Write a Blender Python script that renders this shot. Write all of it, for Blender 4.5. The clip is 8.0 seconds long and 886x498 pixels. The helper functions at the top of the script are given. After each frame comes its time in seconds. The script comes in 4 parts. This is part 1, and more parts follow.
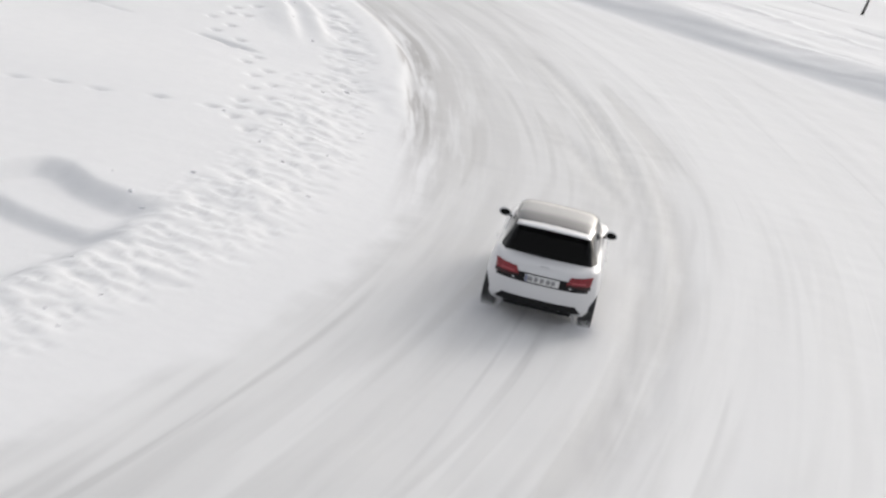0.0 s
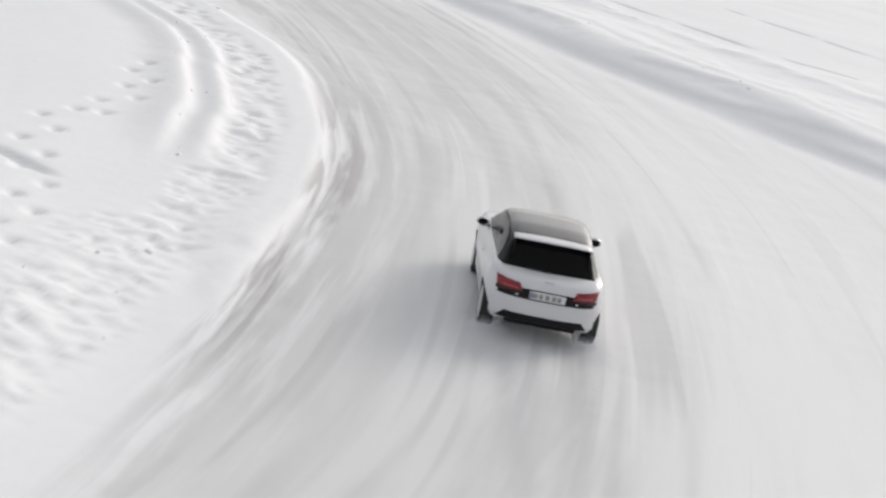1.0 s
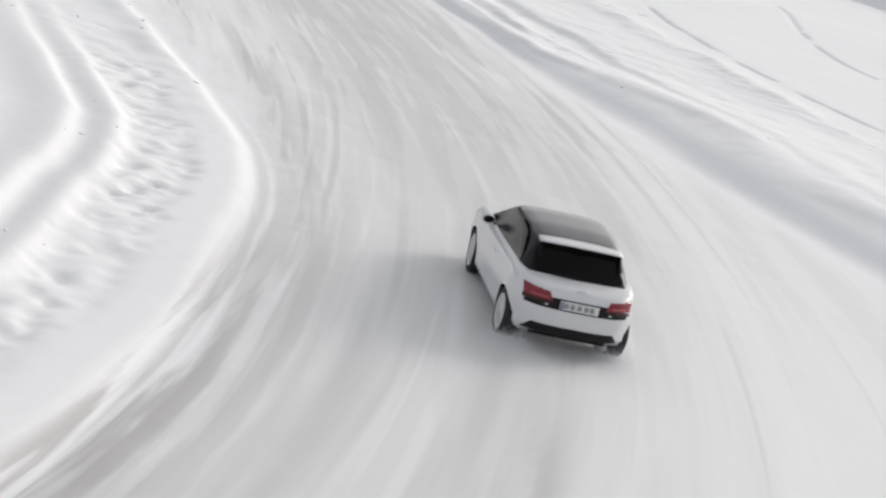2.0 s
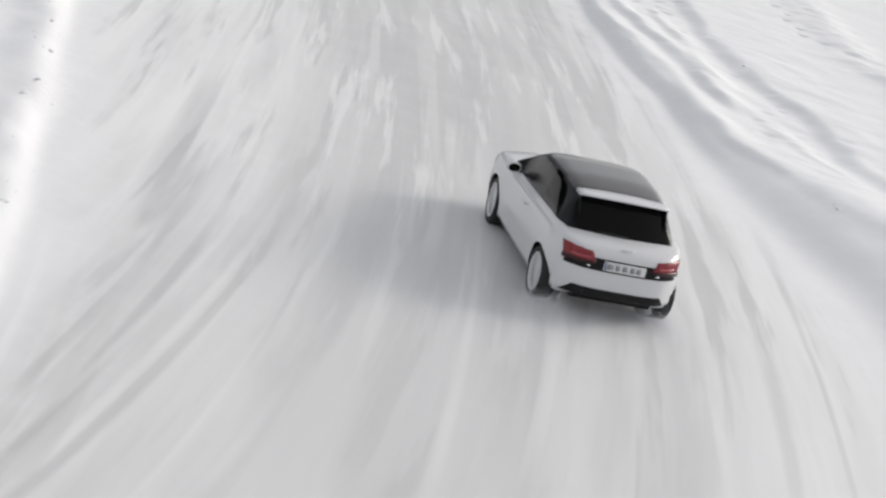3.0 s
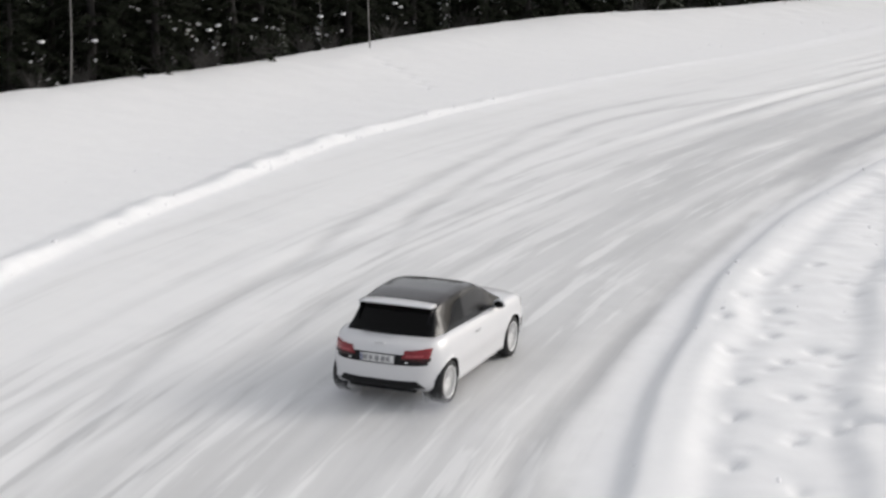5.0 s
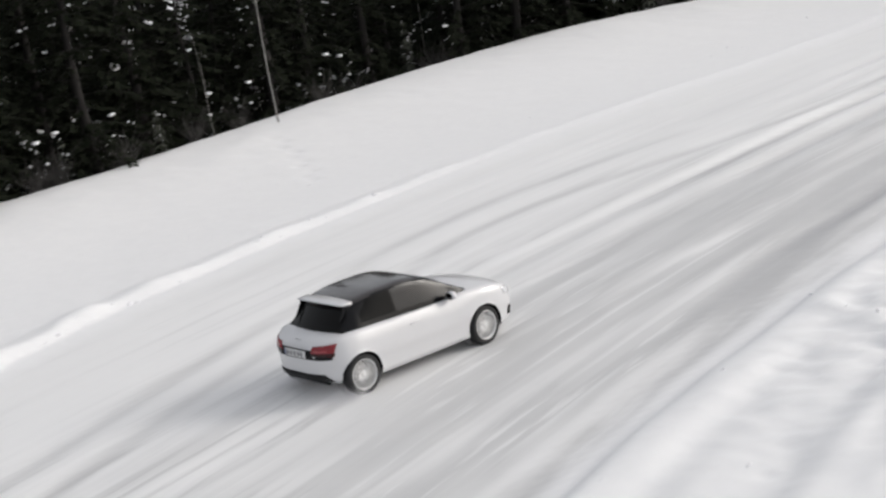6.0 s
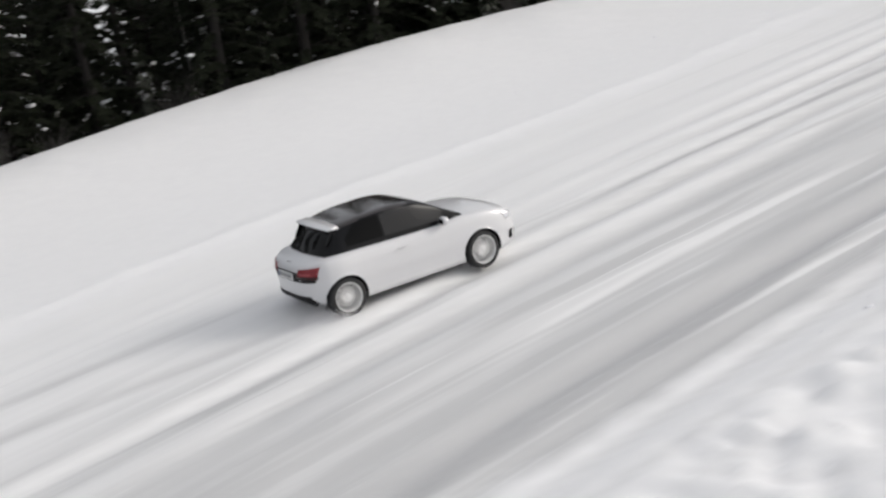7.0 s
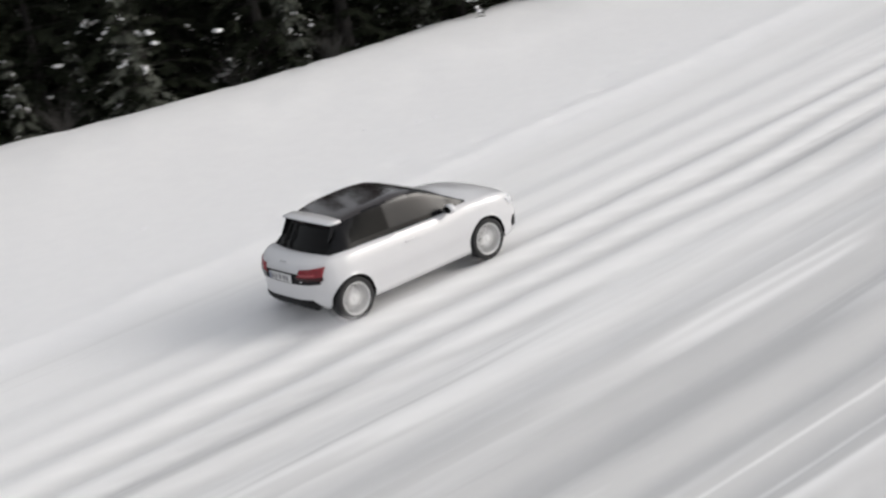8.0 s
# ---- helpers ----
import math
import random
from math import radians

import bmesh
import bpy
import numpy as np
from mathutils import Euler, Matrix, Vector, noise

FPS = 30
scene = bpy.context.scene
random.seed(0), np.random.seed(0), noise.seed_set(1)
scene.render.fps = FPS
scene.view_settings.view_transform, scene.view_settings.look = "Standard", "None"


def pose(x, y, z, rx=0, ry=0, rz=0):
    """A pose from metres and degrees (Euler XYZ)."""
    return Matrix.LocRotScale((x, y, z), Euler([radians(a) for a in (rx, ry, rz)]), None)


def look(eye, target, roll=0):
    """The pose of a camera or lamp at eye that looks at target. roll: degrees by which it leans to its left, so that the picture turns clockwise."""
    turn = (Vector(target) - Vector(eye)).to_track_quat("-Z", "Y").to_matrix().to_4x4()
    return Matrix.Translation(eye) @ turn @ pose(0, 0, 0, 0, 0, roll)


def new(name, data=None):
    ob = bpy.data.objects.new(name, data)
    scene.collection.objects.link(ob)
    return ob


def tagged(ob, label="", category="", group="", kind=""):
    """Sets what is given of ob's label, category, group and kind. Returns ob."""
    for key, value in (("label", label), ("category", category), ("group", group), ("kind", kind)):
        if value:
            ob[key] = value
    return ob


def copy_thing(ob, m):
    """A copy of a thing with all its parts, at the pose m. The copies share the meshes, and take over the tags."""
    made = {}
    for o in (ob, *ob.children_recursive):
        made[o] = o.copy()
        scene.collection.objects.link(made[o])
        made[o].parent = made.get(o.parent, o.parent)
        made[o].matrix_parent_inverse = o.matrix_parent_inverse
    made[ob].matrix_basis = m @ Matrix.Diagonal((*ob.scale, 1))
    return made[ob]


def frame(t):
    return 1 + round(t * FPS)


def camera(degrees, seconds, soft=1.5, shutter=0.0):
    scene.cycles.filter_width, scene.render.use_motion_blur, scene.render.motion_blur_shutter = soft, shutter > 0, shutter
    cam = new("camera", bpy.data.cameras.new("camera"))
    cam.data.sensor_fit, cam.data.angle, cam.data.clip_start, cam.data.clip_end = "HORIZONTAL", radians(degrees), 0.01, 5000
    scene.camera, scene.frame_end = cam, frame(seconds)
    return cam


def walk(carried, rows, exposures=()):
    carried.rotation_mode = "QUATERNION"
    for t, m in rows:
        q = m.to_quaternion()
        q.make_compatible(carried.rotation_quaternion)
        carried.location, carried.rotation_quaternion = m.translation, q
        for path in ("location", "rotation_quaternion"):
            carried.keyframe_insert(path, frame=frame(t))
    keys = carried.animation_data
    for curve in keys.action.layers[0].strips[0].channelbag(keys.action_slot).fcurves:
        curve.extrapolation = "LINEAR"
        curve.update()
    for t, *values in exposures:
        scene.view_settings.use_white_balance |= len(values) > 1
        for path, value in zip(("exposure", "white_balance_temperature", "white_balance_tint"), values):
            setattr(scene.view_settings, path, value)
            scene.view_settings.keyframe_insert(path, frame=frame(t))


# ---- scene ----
from mathutils.bvhtree import BVHTree as mathutils_bvh

cam = camera(30.4, 8.0, soft=2.5, shutter=0.25)
walk(cam, [
    (0.0, look((0.45, -24.89, 7.76), (-1.52, -1.98, 0.89), 11.93)),
    (0.5, look((2.11, -17.77, 7.62), (-1.26, 4.96, 0.70), 12.00)),
    (1.0, look((3.29, -9.60, 7.37), (-1.77, 12.90, 0.72), 12.24)),
    (1.5, look((3.24, -2.06, 7.11), (-3.42, 20.10, 0.74), 13.62)),
    (2.0, look((2.83, 5.71, 6.75), (-5.98, 27.03, 0.10), 14.93)),
    (2.5, look((1.81, 13.28, 6.46), (-9.21, 33.35, -0.73), 15.63)),
    (3.0, look((-0.04, 20.18, 6.43), (-13.00, 38.88, -1.22), 15.35)),
    (3.5, look((-2.98, 25.95, 6.82), (-17.33, 43.60, -0.83), 13.91)),
    (4.0, look((-5.30, 32.02, 7.00), (-21.65, 48.30, 0.38), 8.03)),
    (4.5, look((-8.11, 37.68, 7.16), (-25.43, 53.05, 0.84), 4.36)),
    (5.0, look((-11.54, 43.90, 7.39), (-29.42, 58.93, 1.91), 0.03)),
    (5.5, look((-14.65, 51.24, 7.53), (-33.41, 65.22, 2.20), -4.88)),
    (6.0, look((-17.58, 59.38, 7.58), (-37.25, 71.96, 2.04), -9.24)),
    (6.5, look((-20.47, 67.99, 7.58), (-40.80, 79.29, 1.63), -11.85)),
    (7.0, look((-23.46, 76.75, 7.53), (-43.98, 87.39, 1.07), -11.39)),
    (7.5, look((-27.12, 86.26, 7.46), (-47.89, 96.07, 0.51), -13.95)),
    (8.0, look((-31.46, 95.70, 7.78), (-52.16, 105.26, 0.28), -10.84)),
], exposures=[(0.0, 0.03), (4.0, 0.05), (8.0, 0.02)])

# ---- light: a bright veiled winter sky with a soft low sun ----
SUN_AZIMUTH, SUN_HEIGHT = 63.0, 25.0
world = bpy.data.worlds.new("winter_sky")
scene.world = world
world.use_nodes = True
sky = world.node_tree.nodes.new("ShaderNodeTexSky")
sky.sky_type, sky.sun_disc = "NISHITA", False
sky.sun_elevation, sky.sun_rotation = radians(SUN_HEIGHT), radians(90 - SUN_AZIMUTH)
sky.air_density, sky.dust_density, sky.ozone_density = 1.0, 5.0, 1.0
soften = world.node_tree.nodes.new("ShaderNodeHueSaturation")
soften.inputs["Saturation"].default_value = 0.35
world.node_tree.links.new(sky.outputs[0], soften.inputs["Color"])
world.node_tree.links.new(soften.outputs[0], world.node_tree.nodes["Background"].inputs[0])
world.node_tree.nodes["Background"].inputs[1].default_value = 0.085
# high thin cloud over the whole sky
cloud = world.node_tree.nodes.new("ShaderNodeBackground")
cloud.inputs[0].default_value, cloud.inputs[1].default_value = (0.97, 0.977, 1.004, 1), 0.385
both = world.node_tree.nodes.new("ShaderNodeAddShader")
world.node_tree.links.new(world.node_tree.nodes["Background"].outputs[0], both.inputs[0])
world.node_tree.links.new(cloud.outputs[0], both.inputs[1])
world.node_tree.links.new(both.outputs[0], world.node_tree.nodes["World Output"].inputs[0])
sun = new("sun", bpy.data.lights.new("sun", "SUN"))
sun.data.energy, sun.data.angle, sun.data.color = 0.80, radians(19), (1.0, 0.955, 0.905)
a, h = radians(SUN_AZIMUTH), radians(SUN_HEIGHT)
sun.matrix_world = look((math.cos(a) * math.cos(h) * 80, math.sin(a) * math.cos(h) * 80, math.sin(h) * 80), (0, 0, 0))


# ---- materials ----
def material(name, colour, rough=0.5, metal=0.0, spec=0.5, coat=0.0, vary=0.0, scale=8.0, bump=0.0, bump_scale=40.0):
    """A plain surface with a little variation of colour and relief."""
    mat = bpy.data.materials.new(name)
    mat.use_nodes = True
    n, l = mat.node_tree.nodes, mat.node_tree.links
    b = n["Principled BSDF"]
    b.inputs["Base Color"].default_value = (*colour, 1)
    b.inputs["Roughness"].default_value, b.inputs["Metallic"].default_value = rough, metal
    b.inputs["Specular IOR Level"].default_value, b.inputs["Coat Weight"].default_value = spec, coat
    b.inputs["Coat Roughness"].default_value = 0.06
    co = n.new("ShaderNodeTexCoord")
    if vary:
        t = n.new("ShaderNodeTexNoise")
        t.inputs["Scale"].default_value, t.inputs["Detail"].default_value = scale, 5
        r = n.new("ShaderNodeMix")
        r.data_type = "RGBA"
        r.inputs["A"].default_value = (*[c * (1 - vary) for c in colour], 1)
        r.inputs["B"].default_value = (*[min(1, c * (1 + vary)) for c in colour], 1)
        l.new(co.outputs["Object"], t.inputs["Vector"])
        l.new(t.outputs["Fac"], r.inputs["Factor"])
        l.new(r.outputs["Result"], b.inputs["Base Color"])
    if bump:
        t2 = n.new("ShaderNodeTexNoise")
        t2.inputs["Scale"].default_value, t2.inputs["Detail"].default_value = bump_scale, 4
        bp = n.new("ShaderNodeBump")
        bp.inputs["Strength"].default_value, bp.inputs["Distance"].default_value = bump, 0.02
        l.new(co.outputs["Object"], t2.inputs["Vector"])
        l.new(t2.outputs["Fac"], bp.inputs["Height"])
        l.new(bp.outputs["Normal"], b.inputs["Normal"])
    return mat


def snow_ground():
    """Fresh snow beside the track and scraped, polished snow and ice on it. The UV map "track" holds metres along and across
    the track, "edge" metres inside its two edges."""
    mat = bpy.data.materials.new("snow_ground")
    mat.use_nodes = True
    n, l = mat.node_tree.nodes, mat.node_tree.links
    b = n["Principled BSDF"]

    def maths(op, a, c=0.0, clamp=False):
        m = n.new("ShaderNodeMath")
        m.operation, m.use_clamp = op, clamp
        for i, v in enumerate((a, c)):
            if hasattr(v, "links"):
                l.new(v, m.inputs[i])
            else:
                m.inputs[i].default_value = v
        return m.outputs[0]

    def ramp(v, lo, hi):
        m = n.new("ShaderNodeMapRange")
        m.interpolation_type = "SMOOTHSTEP"
        m.inputs["From Min"].default_value, m.inputs["From Max"].default_value = lo, hi
        l.new(v, m.inputs["Value"])
        return m.outputs["Result"]

    def noise_at(vec, sx, sy, detail=4, rough=0.55, scale=1.0, distort=0.0):
        m = n.new("ShaderNodeMapping")
        m.inputs["Scale"].default_value = (sx, sy, 1)
        l.new(vec, m.inputs["Vector"])
        t = n.new("ShaderNodeTexNoise")
        t.inputs["Scale"].default_value, t.inputs["Detail"].default_value, t.inputs["Roughness"].default_value = scale, detail, rough
        t.inputs["Distortion"].default_value = distort
        l.new(m.outputs[0], t.inputs["Vector"])
        return t.outputs["Fac"]

    def mix(f, a, c):
        m = n.new("ShaderNodeMix")
        m.data_type = "RGBA"
        l.new(f, m.inputs["Factor"])
        for key, v in (("A", a), ("B", c)):
            if isinstance(v, tuple):
                m.inputs[key].default_value = (*v, 1)
            else:
                l.new(v, m.inputs[key])
        return m.outputs["Result"]

    track, edge = n.new("ShaderNodeUVMap"), n.new("ShaderNodeUVMap")
    track.uv_map, edge.uv_map = "track", "edge"
    pos = n.new("ShaderNodeNewGeometry").outputs["Position"]
    sep = n.new("ShaderNodeSeparateXYZ")
    l.new(edge.outputs[0], sep.inputs[0])
    dl, dr = sep.outputs[0], sep.outputs[1]
    sep2 = n.new("ShaderNodeSeparateXYZ")
    l.new(track.outputs[0], sep2.inputs[0])
    along = sep2.outputs[0]
    wander = maths("MULTIPLY", maths("SUBTRACT", noise_at(pos, 1, 1, scale=0.8), 0.5), 1.1)
    inside = maths("MULTIPLY", ramp(maths("ADD", dl, wander), 0.15, 1.0), ramp(maths("ADD", dr, wander), 0.2, 1.4))
    # polished racing line, broad patches, then streaks along the way of travel
    off = sep2.outputs[1]
    broad = noise_at(track.outputs[0], 0.045, 0.30, 3, distort=0.5)
    streak = noise_at(track.outputs[0], 0.10, 1.5, 3, 0.5, distort=0.3)
    fine = noise_at(track.outputs[0], 0.30, 4.2, 3, 0.5, distort=0.4)
    shifted = maths("ABSOLUTE", maths("ADD", off, maths("MULTIPLY", maths("SUBTRACT", broad, 0.5), 5.0)))
    band = maths("SUBTRACT", 1.0, ramp(shifted, 0.8, 4.8))
    ice = maths("ADD", maths("MULTIPLY", band, maths("ADD", 0.5, maths("MULTIPLY", ramp(along, 104.0, 122.0), 0.2))), maths("MULTIPLY", ramp(streak, 0.40, 0.68), 0.40))
    ice = maths("MULTIPLY", maths("ADD", ice, maths("MULTIPLY", ramp(fine, 0.5, 0.68), 0.12)), inside, True)
    # long thin tyre lines, dark, and thrown-up ridges between them, white
    lines = maths("ABSOLUTE", maths("SUBTRACT", noise_at(track.outputs[0], 0.022, 0.75, 2, 0.5, distort=0.3), 0.5))
    lines = maths("MULTIPLY", maths("SUBTRACT", 1.0, ramp(lines, 0.006, 0.035)), ramp(noise_at(track.outputs[0], 0.09, 0.5, 2), 0.45, 0.58))
    lines = maths("MULTIPLY", lines, inside)
    crests = maths("ABSOLUTE", maths("SUBTRACT", noise_at(track.outputs[0], 0.03, 1.15, 2, 0.5, distort=0.3), 0.53))
    crests = maths("MULTIPLY", maths("SUBTRACT", 1.0, ramp(crests, 0.006, 0.055)), ramp(noise_at(track.outputs[0], 0.11, 0.6, 2), 0.46, 0.6))
    crests = maths("MULTIPLY", crests, inside)
    dabs = maths("MULTIPLY", ramp(noise_at(track.outputs[0], 0.20, 2.6, 4, 0.6, distort=0.2), 0.53, 0.63), inside)
    dabs = maths("MULTIPLY", dabs, maths("MULTIPLY", ramp(along, 112.0, 128.0), maths("SUBTRACT", 1.0, ramp(along, 165.0, 185.0))))
    late = ramp(along, 160.0, 182.0)
    bend = maths("MULTIPLY", ramp(along, 108.0, 125.0), maths("SUBTRACT", 1.0, ramp(along, 162.0, 185.0)))
    scuffs = maths("MULTIPLY", maths("MULTIPLY", ramp(noise_at(track.outputs[0], 0.16, 2.2, 3, 0.55, distort=0.2), 0.56, 0.66), inside), bend)
    grooves = maths("MULTIPLY", maths("MULTIPLY", ramp(noise_at(track.outputs[0], 0.03, 1.8, 3, 0.5, distort=0.3), 0.5, 0.6), inside), maths("MULTIPLY", late, ramp(maths("MULTIPLY", off, -1.0), -2.5, 0.5)))
    ice = maths("ADD", ice, maths("MULTIPLY", maths("MAXIMUM", scuffs, grooves), 0.65), True)
    ice = maths("ADD", ice, maths("MULTIPLY", lines, 0.6), True)
    # little driven, smooth snow along the outside of both bends
    calm = maths("MULTIPLY", ramp(off, 4.6, 7.6), ramp(along, 136.0, 150.0))
    calm = maths("MAXIMUM", calm, maths("MULTIPLY", ramp(maths("MULTIPLY", off, -1.0), 2.6, 4.6), maths("SUBTRACT", 1.0, ramp(along, 108.0, 124.0))))
    ice = maths("MULTIPLY", ice, maths("SUBTRACT", 1.0, maths("MULTIPLY", calm, 0.72)))
    rut = n.new("ShaderNodeUVMap")
    rut.uv_map = "rut"
    sep3 = n.new("ShaderNodeSeparateXYZ")
    l.new(rut.outputs[0], sep3.inputs[0])
    worn = maths("MULTIPLY", sep3.outputs[0], ramp(noise_at(track.outputs[0], 0.22, 1.6, 3, 0.5), 0.22, 0.55))
    worn_line = worn
    worn = maths("MAXIMUM", worn, sep3.outputs[1])
    ice = maths("MULTIPLY", ice, maths("SUBTRACT", 1.0, maths("MAXIMUM", maths("MULTIPLY", crests, maths("ADD", 0.45, maths("MULTIPLY", late, 0.5))), maths("MULTIPLY", dabs, 0.7))))
    ice = maths("ADD", ice, maths("MULTIPLY", worn, 0.95), True)
    # dirty scrape at the foot of the bank in the first bend
    scrape = maths("MULTIPLY", maths("MULTIPLY", ramp(dl, -0.15, 0.1), maths("SUBTRACT", 1.0, ramp(dl, 0.5, 2.4))),
                   maths("MULTIPLY", ramp(along, 82.0, 94.0), maths("SUBTRACT", 1.0, ramp(along, 108.0, 120.0))))
    scrape = maths("MULTIPLY", scrape, ramp(noise_at(edge.outputs[0], 3.2, 0.25, 4), 0.36, 0.56))
    cut = maths("MULTIPLY", maths("MULTIPLY", ramp(dl, -0.35, -0.1), maths("SUBTRACT", 1.0, ramp(dl, 0.25, 0.95))),
                maths("MULTIPLY", ramp(along, 88.0, 95.0), maths("SUBTRACT", 1.0, ramp(along, 103.0, 112.0))))
    cut = maths("MULTIPLY", cut, ramp(noise_at(track.outputs[0], 0.16, 2.6, 4, 0.6, distort=0.4), 0.44, 0.6))
    fluff = noise_at(pos, 1, 1, 6, 0.6, 3.0)
    fresh = mix(fluff, (0.79, 0.79, 0.80), (0.85, 0.85, 0.855))
    packed = mix(broad, (0.77, 0.77, 0.775), (0.82, 0.82, 0.82))
    icy = mix(fine, (0.54, 0.54, 0.545), (0.61, 0.61, 0.61))
    colour = mix(inside, fresh, packed)
    colour = mix(ice, colour, icy)
    colour = mix(maths("MULTIPLY", worn_line, 0.6), colour, (0.44, 0.44, 0.45))
    colour = mix(maths("MULTIPLY", scrape, 0.42), colour, (0.38, 0.37, 0.36))
    colour = mix(maths("MULTIPLY", cut, 0.55), colour, (0.27, 0.255, 0.245))
    l.new(colour, b.inputs["Base Color"])
    rough = maths("SUBTRACT", 0.9, maths("MULTIPLY", ice, 0.42))
    l.new(rough, b.inputs["Roughness"])
    b.inputs["Specular IOR Level"].default_value = 0.3
    b.inputs["Subsurface Weight"].default_value = 0.0
    # lumpy where the ploughs threw the snow, smooth on the open field
    thrown = maths("MULTIPLY", maths("SUBTRACT", 1.0, ramp(maths("MULTIPLY", maths("MINIMUM", dl, dr), -1.0), 3.5, 6.5)), maths("SUBTRACT", 1.0, inside))
    grain = maths("MULTIPLY", noise_at(pos, 1, 1, 3, 0.5, 4.0), maths("ADD", 0.03, maths("MULTIPLY", thrown, 0.16)))
    ridges = maths("ADD", maths("MULTIPLY", maths("ADD", streak, maths("MULTIPLY", fine, 0.3)), inside), maths("MULTIPLY", crests, 0.15))
    bump = n.new("ShaderNodeBump")
    bump.inputs["Strength"].default_value, bump.inputs["Distance"].default_value = 0.5, 0.06
    l.new(maths("ADD", grain, maths("MULTIPLY", maths("SUBTRACT", ridges, maths("MULTIPLY", lines, 0.2)), 0.35)), bump.inputs["Height"])
    l.new(bump.outputs["Normal"], b.inputs["Normal"])
    return mat


SIDE_GLASS = material("side_glass", (0.010, 0.010, 0.011), 0.26, spec=0.36)
GLOSS_PILLAR = material("gloss_pillar", (0.004, 0.004, 0.005), 0.15, spec=0.22)
SNOW_GROUND = snow_ground()
SNOW = material("loose_snow", (0.84, 0.84, 0.86), 0.9, spec=0.25, vary=0.04, scale=5, bump=0.6, bump_scale=14)
WHITE_PAINT = material("white_paint", (0.60, 0.60, 0.615), 0.3, coat=0.8, vary=0.02, scale=3)
BLACK_PAINT = material("black_paint", (0.016, 0.012, 0.012), 0.16, spec=0.35, coat=0.62, vary=0.04, scale=3)
BLACK_PLASTIC = material("black_plastic", (0.008, 0.008, 0.009), 0.6, spec=0.2, vary=0.25, scale=9, bump=0.2)
DARK_GLASS = material("dark_glass", (0.002, 0.002, 0.002), 0.05, spec=0.12)
RED_GLASS = material("red_lens", (0.20, 0.015, 0.022), 0.2, spec=0.3, coat=0.3, vary=0.5, scale=22)
DARK_RED_GLASS = material("dark_red_lens", (0.03, 0.004, 0.005), 0.2, spec=0.3, coat=0.2)
CLEAR_LENS = material("clear_lens", (0.75, 0.76, 0.78), 0.08, metal=0.6, coat=1.0)
RUBBER = material("tyre_rubber", (0.018, 0.018, 0.019), 0.8, vary=0.3, scale=20, bump=0.5, bump_scale=60)
WHEEL_WHITE = material("white_wheel_lacquer", (0.62, 0.62, 0.62), 0.35, coat=0.5, vary=0.04)
BRAKE = material("brake_steel", (0.25, 0.25, 0.25), 0.4, metal=0.8, vary=0.2)
PLATE = material("plate_white", (0.62, 0.62, 0.62), 0.4, vary=0.03)
REVERSE_GLASS = material("streak_lens", (0.34, 0.05, 0.06), 0.2, coat=0.3)
PLATE_INK = material("plate_ink", (0.26, 0.26, 0.27), 0.5)
PLATE_BLUE = material("plate_blue", (0.20, 0.22, 0.31), 0.4)
CHROME = material("bright_metal", (0.7, 0.7, 0.71), 0.15, metal=1.0)
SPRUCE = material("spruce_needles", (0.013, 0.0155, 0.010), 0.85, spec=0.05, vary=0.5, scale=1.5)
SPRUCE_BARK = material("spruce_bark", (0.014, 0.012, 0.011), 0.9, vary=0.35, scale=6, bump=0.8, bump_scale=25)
FROSTED_NEEDLES = material("frosted_needles", (0.085, 0.09, 0.075), 0.9, spec=0.1, vary=0.5, scale=4)
TWIG = material("frosted_twig", (0.045, 0.042, 0.04), 0.9, vary=0.3, scale=9)
PALE_BARK = material("pale_bark", (0.24, 0.23, 0.22), 0.85, vary=0.3, scale=7, bump=0.5, bump_scale=25)
ROCK = material("dark_rock", (0.06, 0.057, 0.055), 0.85, vary=0.4, scale=4, bump=0.8, bump_scale=12)


# ---- the snow sheet: track, banks, ridges, footprints, forest edge ----
def smooth_curve(points, step=0.5):
    """A Catmull-Rom curve through the points, with about that step."""
    p = np.array(points, float)
    p = np.vstack([2 * p[0] - p[1], p, 2 * p[-1] - p[-2]])
    out = []
    for i in range(1, len(p) - 2):
        k = max(2, int(np.linalg.norm(p[i + 1] - p[i]) / step))
        t = np.linspace(0, 1, k, endpoint=False)[:, None]
        out.append(0.5 * (2 * p[i] + (p[i + 1] - p[i - 1]) * t + (2 * p[i - 1] - 5 * p[i] + 4 * p[i + 1] - p[i + 2]) * t ** 2
                          + (3 * p[i] - p[i - 1] - 3 * p[i + 1] + p[i + 2]) * t ** 3))
    return np.vstack(out + [p[-2:-1]])


